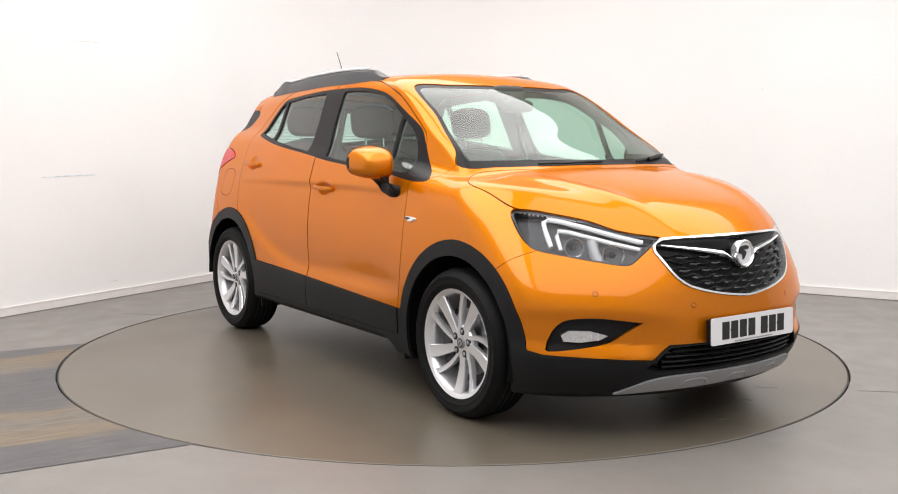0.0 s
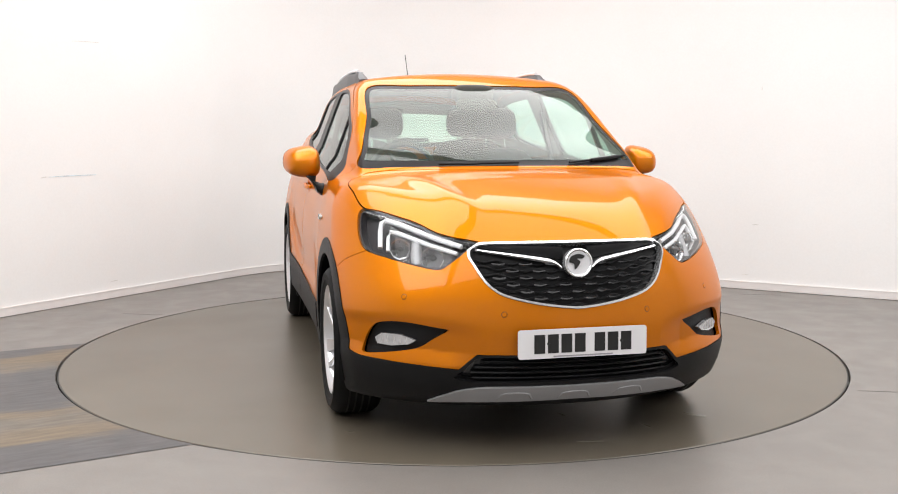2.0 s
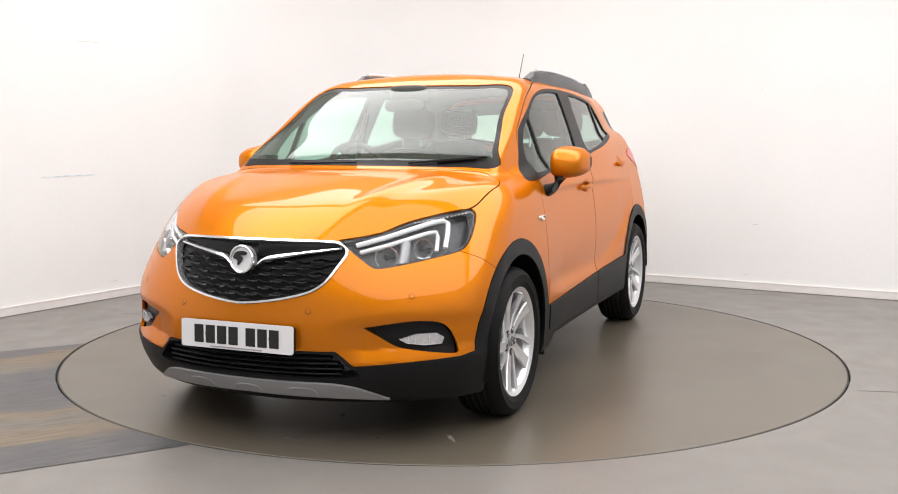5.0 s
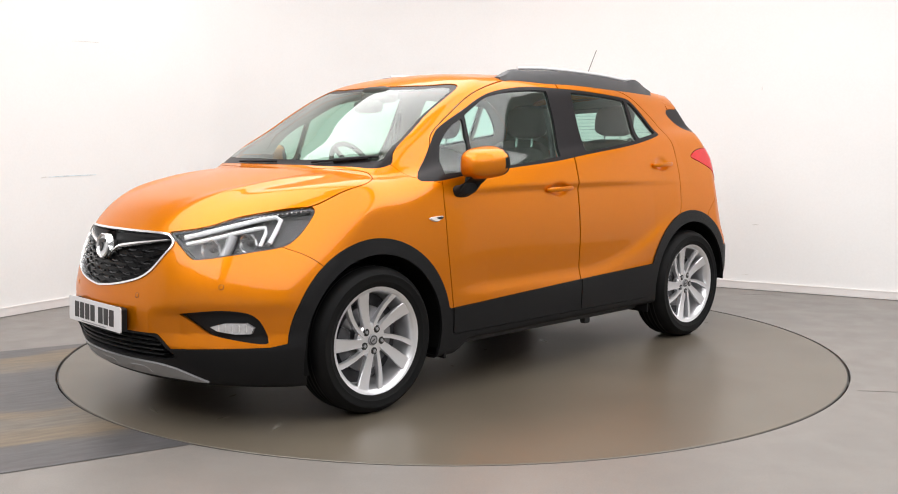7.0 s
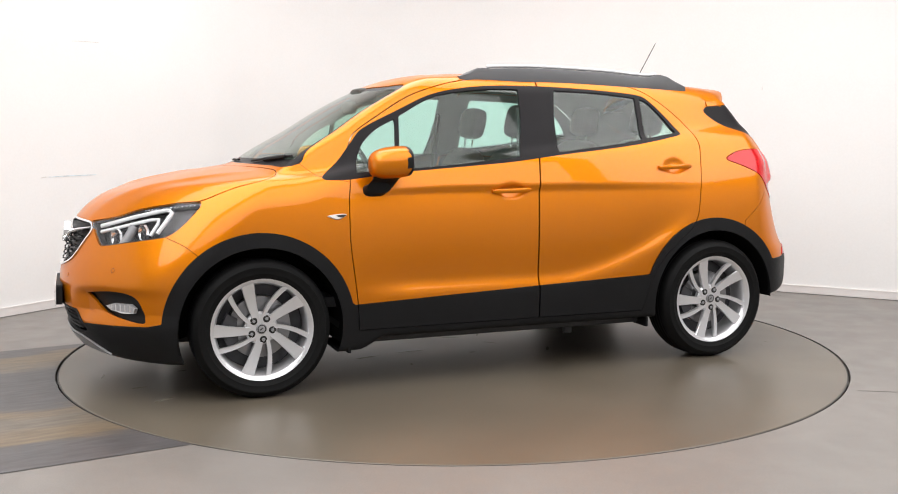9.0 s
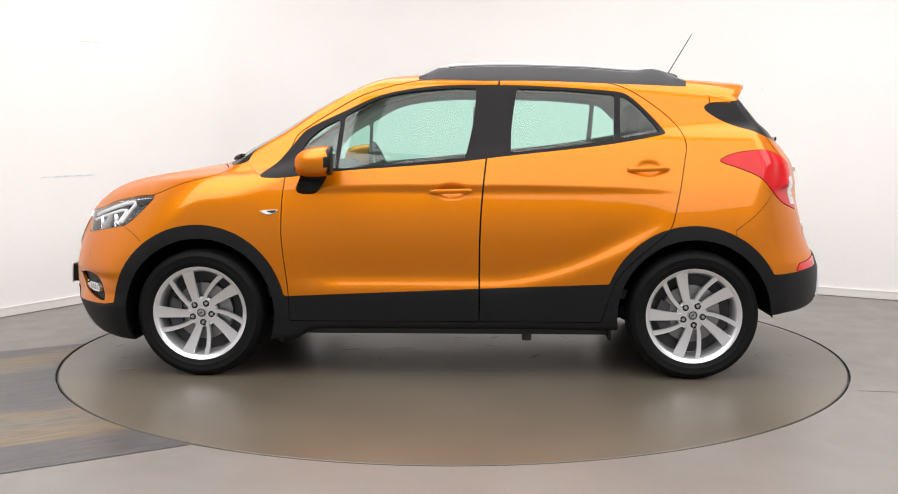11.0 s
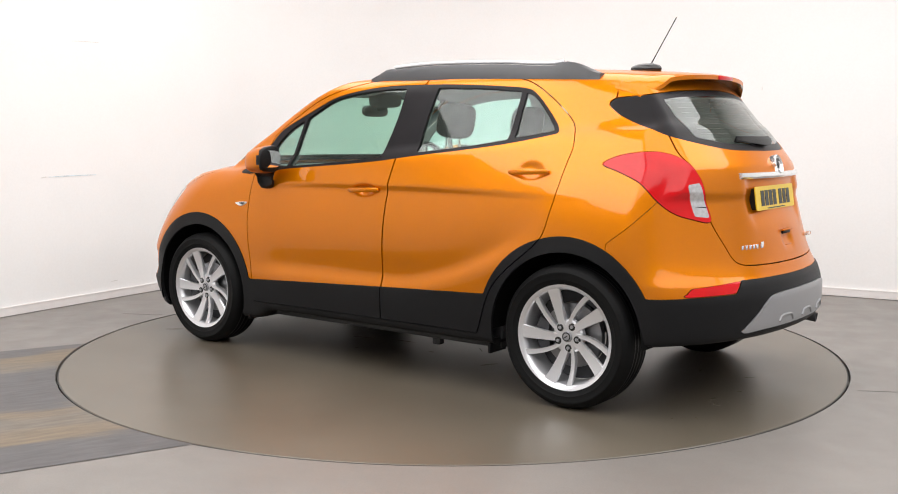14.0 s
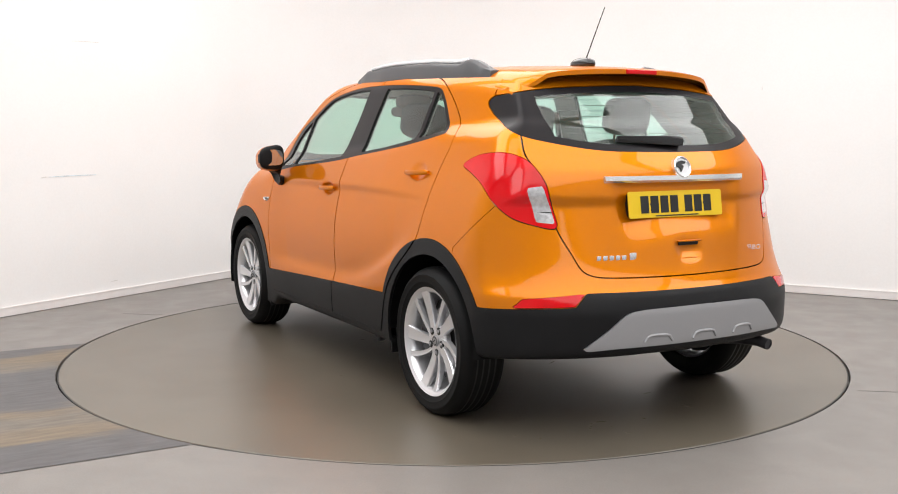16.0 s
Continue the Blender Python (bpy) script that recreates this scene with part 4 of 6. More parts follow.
    for side in (1, -1):
        def half(m):
            return m if side == 1 else mirrored(m)
        fdoor = skin_part("front_door", half(door_f), M_PAINT, car, "orange front door")
        skin_part("front_wing", half(wing), M_PAINT, car, "orange front wing")
        rdoor = skin_part("rear_door", half(door_r), M_PAINT, car, "orange rear door")
        skin_part("front_door_trim", half(sill_f), M_BLACK, fdoor, "black lower door cladding", lift=0.008)
        skin_part("rear_door_trim", half(sill_r), M_BLACK, rdoor, "black lower door cladding", lift=0.008)
        skin_part("sill_trim", half(clad), M_BLACK, car, "black sill and arch cladding", lift=0.004)
        skin_part("window_frame", half(frame_side), M_PILLAR, car, "black window frame and centre pillar", 0.02, lift=-0.001)
        for kind, g in panes:
            gl = skin_part(kind, half(g), M_GLASS, car, "green-tinted side glass", 0.004, lift=-0.008)
            gl.visible_shadow = False
        # lamps
        lens = skin_part("headlight", half(lamp_head), M_LAMP_GLASS, car, "clear swept-back headlight", 0.01)
        lens.visible_shadow = False
        hs = zone(lamp_head, "head", HEAD_LOOP)
        inner_l, rim_l = cut(lamp_head, hs + 0.008)
        skin_part("headlight_rim", half(rim_l), M_LAMPDARK, lens, "dark lamp edge", 0.04, lift=-0.012)
        skin_part("headlight_housing", half(inner_l), M_LAMPBACK, lens, "grey lamp housing", -0.03, lift=-0.050)
        headlight_inside(lens, side)
        white, red = cut(lamp_tail, zone(lamp_tail, "tail", TAIL_WHITE))
        tl = skin_part("tail_light", half(red), M_RED, car, "red wrap-round tail light", 0.012, lift=0.003)
        skin_part("reversing_light", half(white), M_LENS_WHITE, tl, "clear facetted reversing lamp", 0.012, lift=0.0035)
        for z0, z1 in ((0.985, 0.990), (0.934, 0.939)):
            bar, _ = cut(white, np.maximum(z0 - white[0][:, 2], white[0][:, 2] - z1))
            if len(bar[2]):
                skin_part("lamp_divider", half(bar), M_LAMPDARK, tl, "dark lamp divider", 0.0, lift=0.0050)
        skin_part("rear_reflector", half(refl), M_RED, car, "red rear bumper reflector", 0.012, lift=0.004)
        bez = skin_part("fog_light", half(fog), M_BLACK, car, "black fog light bezel", 0.03, lift=-0.022)
        fog_inside(bez, side)

    # inner lining, so that the cabin reads as trimmed
    lining = merge(skin, wing, door_f, door_r, frame_side, gate, border)
    x, y, z = lining[0].T
    roof_lin, low_lin = cut(lining, 1.16 - z - 0.05 * np.clip(-x, 0, 1))
    keep = np.maximum.reduce([roof_lin[0][:, 0] - 1.0, -1.72 - roof_lin[0][:, 0]])
    roof_lin, _ = cut(roof_lin, keep)
    skin_part("headliner", both(roof_lin), M_LINER, car, "pale grey headliner and pillar trim", 0.0, lift=-0.024)
    keep = np.maximum.reduce([low_lin[0][:, 0] - 1.05, -1.80 - low_lin[0][:, 0], 0.45 - low_lin[0][:, 2]])
    low_lin, _ = cut(low_lin, keep)
    skin_part("door_lining", low_lin, M_DASH, car, "dark inner door and load bay trim", 0.0, lift=-0.035)
    skin_part("door_lining", mirrored(low_lin), M_DASH, car, "dark inner door and load bay trim", 0.0, lift=-0.035)
    return grille_ob, tailgate, nose


def ellipsoid(bm, c, r, power=1.0, seg=28, rings=16, m=None):
    """A rounded block: power below 1 squares it off."""
    def sp(v):
        return math.copysign(abs(v) ** power, v)
    grid = []
    for i in range(rings + 1):
        ph = -math.pi / 2 + math.pi * i / rings
        row = []
        for k in range(seg):
            th = 2 * math.pi * k / seg
            p = Vector((c[0] + r[0] * sp(math.cos(ph)) * sp(math.cos(th)), c[1] + r[1] * sp(math.cos(ph)) * sp(math.sin(th)), c[2] + r[2] * sp(math.sin(ph))))
            row.append(bm.verts.new(m @ p if m else p))
        grid.append(row)
    for i in range(rings):
        for k in range(seg):
            bm.faces.new((grid[i][k], grid[i][(k + 1) % seg], grid[i + 1][(k + 1) % seg], grid[i + 1][k]))
    bmesh.ops.remove_doubles(bm, verts=[v for r_ in (grid[0], grid[-1]) for v in r_], dist=1e-6)


def diag_point(s, z, lift, side):
    """A place on the front corner of the body, from the lamp outline's own coordinates."""
    o = np.array([[-s * 0.7071, s * 0.7071, z]])
    d = np.array([[0.7071, 0.7071, 0.0]])
    k = np.linspace(0, 2.6, 400)
    f = body_f(*(o + d * k[:, None]).T)
    inside = np.nonzero(f < 0)[0]
    p = (o + d * k[inside[-1]])[0] if len(inside) else o[0]
    q = Vector(p) + Vector(body_n(*p[:, None])[0]) * lift
    return Vector((q.x, q.y * side, q.z))


def headlight_inside(lens, side):
    """Light guide, reflector bowls and the divider that show through the clear cover."""
    bm = bmesh.new()
    path = [(-1.10, 0.822), (-0.98, 0.850), (-0.87, 0.878), (-0.78, 0.898), (-0.712, 0.908), (-0.690, 0.896), (-0.700, 0.862), (-0.728, 0.800)]
    tube(bm, [diag_point(a, b, -0.014, side) for a, b in path], 0.0105, 8)
    part("light_guide", bm, M_LED, lens, "white daytime light guide")
    bm = bmesh.new()
    path = [(-1.09, 0.796), (-0.98, 0.820), (-0.87, 0.846), (-0.79, 0.864), (-0.752, 0.866), (-0.748, 0.845), (-0.768, 0.790)]
    tube(bm, [diag_point(a, b, -0.018, side) for a, b in path], 0.0085, 8)
    part("light_guide", bm, M_LED, lens, "bright lower lamp bezel")
    for a, b, r in ((-0.985, 0.776, 0.046), (-0.822, 0.805, 0.040)):
        c = diag_point(a, b, -0.026, side)
        m = Matrix.Translation(c) @ Matrix.Rotation(radians(24 * side), 4, "Z") @ Matrix.Rotation(radians(90), 4, "Y")
        bm = bmesh.new()
        # facetted bowl
        lathe(bm, [(0.004, -0.040), (r * 0.45, -0.034), (r * 0.8, -0.020), (r, 0.0), (r * 1.05, 0.001), (r * 1.05, -0.012)], 9, "z", m)
        part("reflector_bowl", bm, M_BOWL, lens, "bright facetted lamp reflector", smooth=False)
        bm = bmesh.new()
        lathe(bm, [(0.0005, -0.006), (0.010, -0.008), (0.012, -0.018), (0.012, -0.040)], 14, "z", m)
        add_box(bm, 0, 0.010 * side, -0.014, r * 0.22, r * 1.1, 0.005, m)
        part("bulb_shield", bm, M_LAMPDARK, lens, "dark bulb shield")
    bm = bmesh.new()
    tube(bm, [diag_point(a, b, -0.030, side) for a, b in ((-0.925, 0.745), (-0.905, 0.785), (-0.892, 0.835))], 0.022, 14)
    part("lamp_divider", bm, M_SATIN, lens, "grey lamp divider")
    # ribbed upper edge of the housing
    for k in range(14):
        f = k / 13
        c = diag_point(-0.84 + 0.25 * f, 0.9005 + 0.029 * f, -0.008, side)
        bm = bmesh.new()
        add_box(bm, c.x, c.y, c.z, 0.008, 0.008, 0.007, bevel=0.002)
        part("edge_rib", bm, M_BOWL, lens, smooth=False)


def fog_inside(bez, side):
    bm = bmesh.new()
    pts = [on_front(y, z, -0.016) for y, z in ((0.605, 0.452), (0.66, 0.470), (0.725, 0.470), (0.748, 0.450), (0.74, 0.425), (0.69, 0.422), (0.63, 0.434))]
    pts = [Vector((p.x, p.y * side, p.z)) for p in pts]
    prism(bm, pts, (0.014, 0.008 * side, 0))
    part("fog_lens", bm, M_LENS_WHITE, bez, "clear ribbed fog lamp lens", smooth=False)
    for k in range(5):
        y = 0.635 + 0.022 * k
        p = on_front(y, 0.448, -0.001)
        bm = bmesh.new()
        add_box(bm, p.x, p.y * side, p.z, 0.004, 0.004, 0.030)
        part("lens_rib", bm, M_BOWL, bez, smooth=False)


grille_part, tailgate_part, nose_part = build_shell()


# ---- wheels ----
def build_wheel():
    """An alloy wheel, its face towards +y, hub at the origin."""
    w = new("wheel")
    w["label"] = "five-twin-spoke silver alloy wheel with a black tyre"
    bm = bmesh.new()
    R, WD = 0.335, 0.108
    lathe(bm, [(0.240, -WD + 0.012), (0.262, -WD), (0.295, -WD - 0.003), (0.318, -WD + 0.010), (0.329, -WD + 0.026), (R, -WD + 0.045), (R, 0), (R, WD - 0.045), (0.329, WD - 0.026),
               (0.318, WD - 0.010), (0.304, WD - 0.001), (0.302, WD + 0.0025), (0.296, WD + 0.003), (0.293, WD + 0.0015), (0.270, WD + 0.001), (0.268, WD - 0.001), (0.255, WD - 0.004), (0.240, WD - 0.012)], 96, "y")
    tyre = part("tyre", bm, M_TYRE, w, "black rubber tyre")
    bm = bmesh.new()
    for y in (-0.045, -0.015, 0.015, 0.045):
        lathe(bm, [(R + 0.0008, y - 0.004), (R + 0.0008, y + 0.004)], 64, "y")
    part("tread_groove", bm, M_INK, tyre)
    bm = bmesh.new()
    lathe(bm, [(0.238, -0.09), (0.222, -0.08), (0.212, -0.02), (0.214, 0.055), (0.222, 0.082), (0.229, 0.090), (0.238, 0.096), (0.2455, 0.099), (0.2465, 0.094), (0.2435, 0.086)], 96, "y")
    part("rim", bm, M_ALLOY, w, "silver wheel rim")
    bm = bmesh.new()
    lathe(bm, [(0.001, 0.010), (0.06, 0.012), (0.15, 0.010), (0.152, 0.0), (0.152, -0.02)], 64, "y")
    part("brake_disc", bm, M_DISC, w, "bare steel brake disc")
    bm = bmesh.new()
    lathe(bm, [(0.152, -0.03), (0.211, -0.03)], 48, "y")
    part("wheel_back", bm, M_DARKMETAL, w)
    bm = bmesh.new()
    prism(bm, [Vector((r * math.cos(radians(a)), 0.005, r * math.sin(radians(a)))) for r, a in ((0.12, -28), (0.175, -30), (0.182, -12), (0.184, 8), (0.175, 26), (0.12, 24), (0.115, 0))], (0, 0.034, 0))
    part("brake_caliper", bm, M_DARKMETAL, w)
    # spokes: a broad and a slim one in each of five pairs
    for k in range(5):
        for root, tip, w0, w1, name in ((-10.0, 1.5, 0.036, 0.066, "broad_spoke"), (-48.0, -24.0, 0.018, 0.029, "slim_spoke")):
            bm = bmesh.new()
            prev = None
            for i in range(13):
                f = i / 12
                r = 0.050 + (0.226 - 0.050) * f
                a = radians(72 * k + root + (tip - root) * f ** 0.7)
                bow = 0.008 * math.sin(math.pi * f) if name == "broad_spoke" else 0.0
                c = Vector((math.cos(a), 0, math.sin(a)))
                t = Vector((-math.sin(a), 0, math.cos(a)))
                half_w = (w0 + (w1 - w0) * f) / 2
                y = 0.066 + 0.022 * f ** 2
                th = 0.030 - 0.010 * f
                c0 = c * r + t * bow * 0.35
                ring = [bm.verts.new(c0 + t * q * half_w + Vector((0, yy, 0))) for q, yy in ((-1, y - 0.006), (-0.88, y), (0.0, y - 0.0015), (0.88, y), (1, y - 0.006), (0.85, y - th), (-0.85, y - th))]
                if prev:
                    for j in range(7):
                        bm.faces.new((prev[j], prev[(j + 1) % 7], ring[(j + 1) % 7], ring[j]))
                prev = ring
            part(name, bm, M_ALLOY, w)
    bm = bmesh.new()
    lathe(bm, [(0.001, 0.062), (0.034, 0.063), (0.048, 0.064), (0.072, 0.061), (0.080, 0.052), (0.080, 0.030)], 60, "y")
    part("hub", bm, M_ALLOY, w, "silver hub face")
    bm = bmesh.new()
    lathe(bm, [(0.0005, 0.072), (0.018, 0.072), (0.024, 0.070), (0.026, 0.064)], 36, "y")
    cap = part("centre_cap", bm, M_SATIN, w, "grey wheel centre cap")
    bm = bmesh.new()
    lathe(bm, [(0.016, 0.0728), (0.0195, 0.0732), (0.021, 0.0722)], 30, "y")
    add_box(bm, 0.002, 0.0727, 0.001, 0.018, 0.001, 0.005, Matrix.Rotation(radians(35), 4, "Y"))
    part("emblem", bm, M_INK, cap)
    for k in range(5):
        a = radians(46 + 72 * k)
        bm = bmesh.new()
        m = Matrix.Translation((0.053 * math.cos(a), 0, 0.053 * math.sin(a)))
        # no real hole: a black disc gives the shade around each bolt
        lathe(bm, [(0.0005, 0.0660), (0.0150, 0.0660), (0.0175, 0.0650), (0.0175, 0.055)], 20, "y", m)
        nut = part("bolt_shade_disc", bm, M_INK, w, "black disc painted as the shade of a wheel bolt hole")
        bm = bmesh.new()
        lathe(bm, [(0.0005, 0.0715), (0.007, 0.0715), (0.0085, 0.069), (0.0085, 0.061)], 6, "y", m)
        part("wheel_bolt", bm, M_SATIN, nut)
    return w


wheel = build_wheel()
wheel.parent = car
wheel.matrix_basis = pose(AXLES[0], 0.765, WHEEL_Z)
for ax, s, spin in ((AXLES[1], 1, 0), (AXLES[0], -1, 20), (AXLES[1], -1, -25)):
    wc = copy_thing(wheel, pose(ax, 0.765 * s, WHEEL_Z, 0, 0, 0 if s > 0 else 180) @ pose(0, 0, 0, 0, spin, 0))
    wc.parent = car


def build_underside():
    bm = bmesh.new()
    add_box(bm, 0.0, 0, 0.275, 1.75, 1.52, 0.13, bevel=0.02)
    add_box(bm, 1.45, 0, 0.30, 1.15, 0.98, 0.16, bevel=0.03)
    add_box(bm, -1.30, 0, 0.40, 0.72, 0.98, 0.16, bevel=0.03)
    part("underbody", bm, M_DASH, car, "black underbody")
    for ax in AXLES:
        for s in (1, -1):
            bm = bmesh.new()
            prev = None
            for i in range(29):
                a = radians(-14 + 208 * i / 28) if ax > 0 else radians(182 * i / 28 - 1)
                ring = [bm.verts.new((ax + r * math.cos(a), y * s, WHEEL_Z + r * math.sin(a))) for r, y in ((0.391, 0.868), (0.405, 0.84), (0.405, 0.50), (0.02, 0.49))]
                if prev:
                    for j in range(3):
                        bm.faces.new((prev[j], prev[j + 1], ring[j + 1], ring[j]))
                prev = ring
            part("wheel_arch_liner", bm, M_WELL, car, "black wheel arch liner")
            bm = bmesh.new()
            if ax > 0:
                add_box(bm, ax - 0.425, 0.775 * s, 0.240, 0.018, 0.17, 0.11, bevel=0.005)
            else:
                add_box(bm, ax + 0.425, 0.775 * s, 0.235, 0.016, 0.14, 0.07, bevel=0.005)
            part("mud_flap", bm, M_BLACK, car, "short black mud flap")
    bm = bmesh.new()
    tube(bm, [(-1.55, -0.42, 0.27), (-1.85, -0.46, 0.315), (-1.95, -0.48, 0.32), (-2.005, -0.485, 0.312)], 0.025, 16, cap=False)
    tube(bm, [(-1.55, -0.42, 0.27), (-1.85, -0.46, 0.315), (-1.95, -0.48, 0.32), (-2.000, -0.485, 0.312)], 0.021, 16)
    part("exhaust_pipe", bm, M_DARKMETAL, car, "dark steel exhaust tailpipe")
    bm = bmesh.new()
    tube(bm, [(-0.9, 0.3, 0.26), (-1.2, 0.3, 0.31), (-1.6, 0.0, 0.34)], 0.05, 14)
    part("silencer", bm, M_DARKMETAL, car)
    bm = bmesh.new()
    add_box(bm, -0.43, 0.70, 0.195, 0.05, 0.04, 0.05, bevel=0.008)
    part("jacking_block", bm, M_DASH, car)


build_underside()


# ---- outside fittings ----
def build_mirror(s):
    arm = new("door_mirror")
    arm.parent = car
    arm["label"] = "orange door mirror on a black foot"
    bm = bmesh.new()
    ellipsoid(bm, (0.0, 0.0, 0.0), (0.122, 0.082, 0.075), 0.66, 36, 20)
    for v in bm.verts:
        f = v.co.x / 0.122
        v.co.z *= 1.0 - 0.10 * max(f, 0) + 0.0
        v.co.y += 0.020 * (-f)
        v.co.z += 0.012 * (-f) - 0.16 * (v.co.y if v.co.z < 0 else 0.0) * 0.4
        if f < -0.55:
            v.co.x = -0.55 * 0.122 - (abs(f) - 0.55) * 0.02
        taper = v.co.y / 0.082
        v.co.z *= 1.0 - 0.09 * taper
        v.co.z -= 0.008 * taper if v.co.z > 0 else -0.006 * taper
        v.co.y *= s
    for f in bm.faces:
        if f.calc_center_median().x < -0.048:
            f.material_index = 1
    bmesh.ops.transform(bm, matrix=Matrix.Translation((0.634, 0.924 * s, 1.121)), verts=bm.verts)
    part("mirror_cap", bm, [M_PAINT, M_BLACK], arm, "orange mirror cap with a black rear edge")
    bm = bmesh.new()
    ellipsoid(bm, (0.5735, 0.930 * s, 1.127), (0.012, 0.072, 0.060), 0.6, 32, 12)
    rimo = part("mirror_rim", bm, M_BLACK, arm, "black mirror rim")
    bm = bmesh.new()
    lp = [(math.copysign(abs(math.cos(t)) ** 0.6, math.cos(t)), math.copysign(abs(math.sin(t)) ** 0.6, math.sin(t))) for t in (2 * math.pi * k / 36 for k in range(36))]
    prism(bm, [(0.5605 + 0.006 * a * s * s, (0.930 + 0.060 * a) * s, 1.127 + 0.047 * b) for a, b in lp], (-0.003, 0, 0))
    part("mirror_glass", bm, M_MIRROR, rimo, "mirror glass", smooth=False)
    bm = bmesh.new()
    prev = None
    for (x, y, z), (a, b) in (((0.715, 0.800, 0.985), (0.056, 0.034)), ((0.710, 0.835, 0.985), (0.058, 0.038)), ((0.695, 0.862, 1.000), (0.060, 0.042)), ((0.672, 0.885, 1.035), (0.066, 0.046)), ((0.655, 0.900, 1.075), (0.072, 0.052)), ((0.650, 0.905, 1.10), (0.068, 0.05))):
        tilt = min(1, (z - 0.985) / 0.09)
        ring = []
        for k in range(16):
            t = 2 * math.pi * k / 16
            ca, sa = math.copysign(abs(math.cos(t)) ** 0.7, math.cos(t)), math.copysign(abs(math.sin(t)) ** 0.7, math.sin(t))
            ring.append(bm.verts.new((x + a * ca, (y + b * sa * tilt) * s, z + b * sa * (1 - tilt) * 0.8)))
        if prev:
            for k in range(16):
                bm.faces.new((prev[k], prev[(k + 1) % 16], ring[(k + 1) % 16], ring[k]))
        else:
            bm.faces.new(ring[::-1])
        prev = ring
    bm.faces.new(prev)
    part("mirror_foot", bm, M_BLACK, arm, "black mirror foot")


def build_handle(x0, z0, s):
    h = new("door_handle")
    h.parent = car
    h["label"] = "orange door handle over a scooped recess"
    bm = bmesh.new()
    prev = None
    ends = [on_side(x0 + 0.105, z0 - 0.005, 0, s), on_side(x0 - 0.105, z0 + 0.001, 0, s)]
    for i in range(13):
        f = i / 12
        x = x0 + 0.105 - 0.21 * f
        z = z0 + 0.006 * f - 0.005
        base = ends[0].lerp(ends[1], f)
        out = 0.010 + 0.024 * math.sin(math.pi * min(max(f, 0.02), 0.98)) ** 0.5
        hz = 0.0115 if 0 < i < 12 else 0.006
        ring = [bm.verts.new((x, base.y + s * q, z + e * hz)) for q, e in ((out - 0.014, -1), (out - 0.003, -1), (out, -0.4), (out, 0.5), (out - 0.003, 1), (out - 0.014, 1))]
        if prev:
            for k in range(6):
                bm.faces.new((prev[k], prev[(k + 1) % 6], ring[(k + 1) % 6], ring[k]))
        else:
            bm.faces.new(ring[::-1])
        prev = ring
    bm.faces.new(prev)
    part("grip", bm, M_PAINT, h, "orange grip")
    bm = bmesh.new()
    c = on_side(x0 + 0.108, z0 - 0.004, 0.004, s)
    add_box(bm, c.x, c.y, c.z, 0.008, 0.022, 0.018, bevel=0.003)
    part("handle_end", bm, M_PAINT, h)


def build_rail(s):
    rail = new("roof_rail")
    rail.parent = car
    rail["label"] = "dark grey roof rail with a silver top bar"
    crest = spline([(0.15, 1.570), (0.09, 1.596), (0.03, 1.617), (-0.06, 1.625), (-0.275, 1.630), (-0.72, 1.618), (-1.01, 1.600), (-1.09, 1.606), (-1.15, 1.594), (-1.20, 1.572), (-1.27, 1.545)])
    bm = bmesh.new()
    prev = None
    xs = [0.15 - 1.42 * i / 40 for i in range(41)]
    for i, x in enumerate(xs):
        yc = 0.545 - 0.02 * max(0, (x + 0.2) / 0.35) - 0.03 * max(0, (-0.6 - x) / 0.65) ** 2
        base = on_top(x, yc)
        dip = 0.010 * min(max((0.02 - x) / 0.04, 0), 1) * min(max((x + 1.06) / 0.04, 0), 1)
        zt = max(float(crest(x)) - dip, base.z + 0.003)
        low = -0.016
        ring = [bm.verts.new((x, (yc + q) * s, z)) for q, z in ((0.034, base.z + low - 0.008), (0.026, base.z + (zt - base.z) * 0.65), (0.012, zt), (-0.012, zt), (-0.024, base.z + (zt - base.z) * 0.6), (-0.026, base.z + low * 0.3))]
        if prev:
            for k in range(6):
                bm.faces.new((prev[k], prev[(k + 1) % 6], ring[(k + 1) % 6], ring[k]))
        else:
            bm.faces.new(ring[::-1])
        prev = ring
    bm.faces.new(prev)
    part("rail_skirt", bm, M_RAIL, rail, "dark grey rail skirt and end feet")
    bm = bmesh.new()
    pts = []
    for i in range(22):
        x = -0.01 - 1.06 * i / 21
        yc = 0.545 - 0.02 * max(0, (x + 0.2) / 0.35) - 0.03 * max(0, (-0.6 - x) / 0.65) ** 2
        pts.append((x, yc * s, float(crest(x)) + 0.002))
    tube(bm, pts, 0.010, 10)
    part("top_bar", bm, M_BAR, rail, "silver top bar")


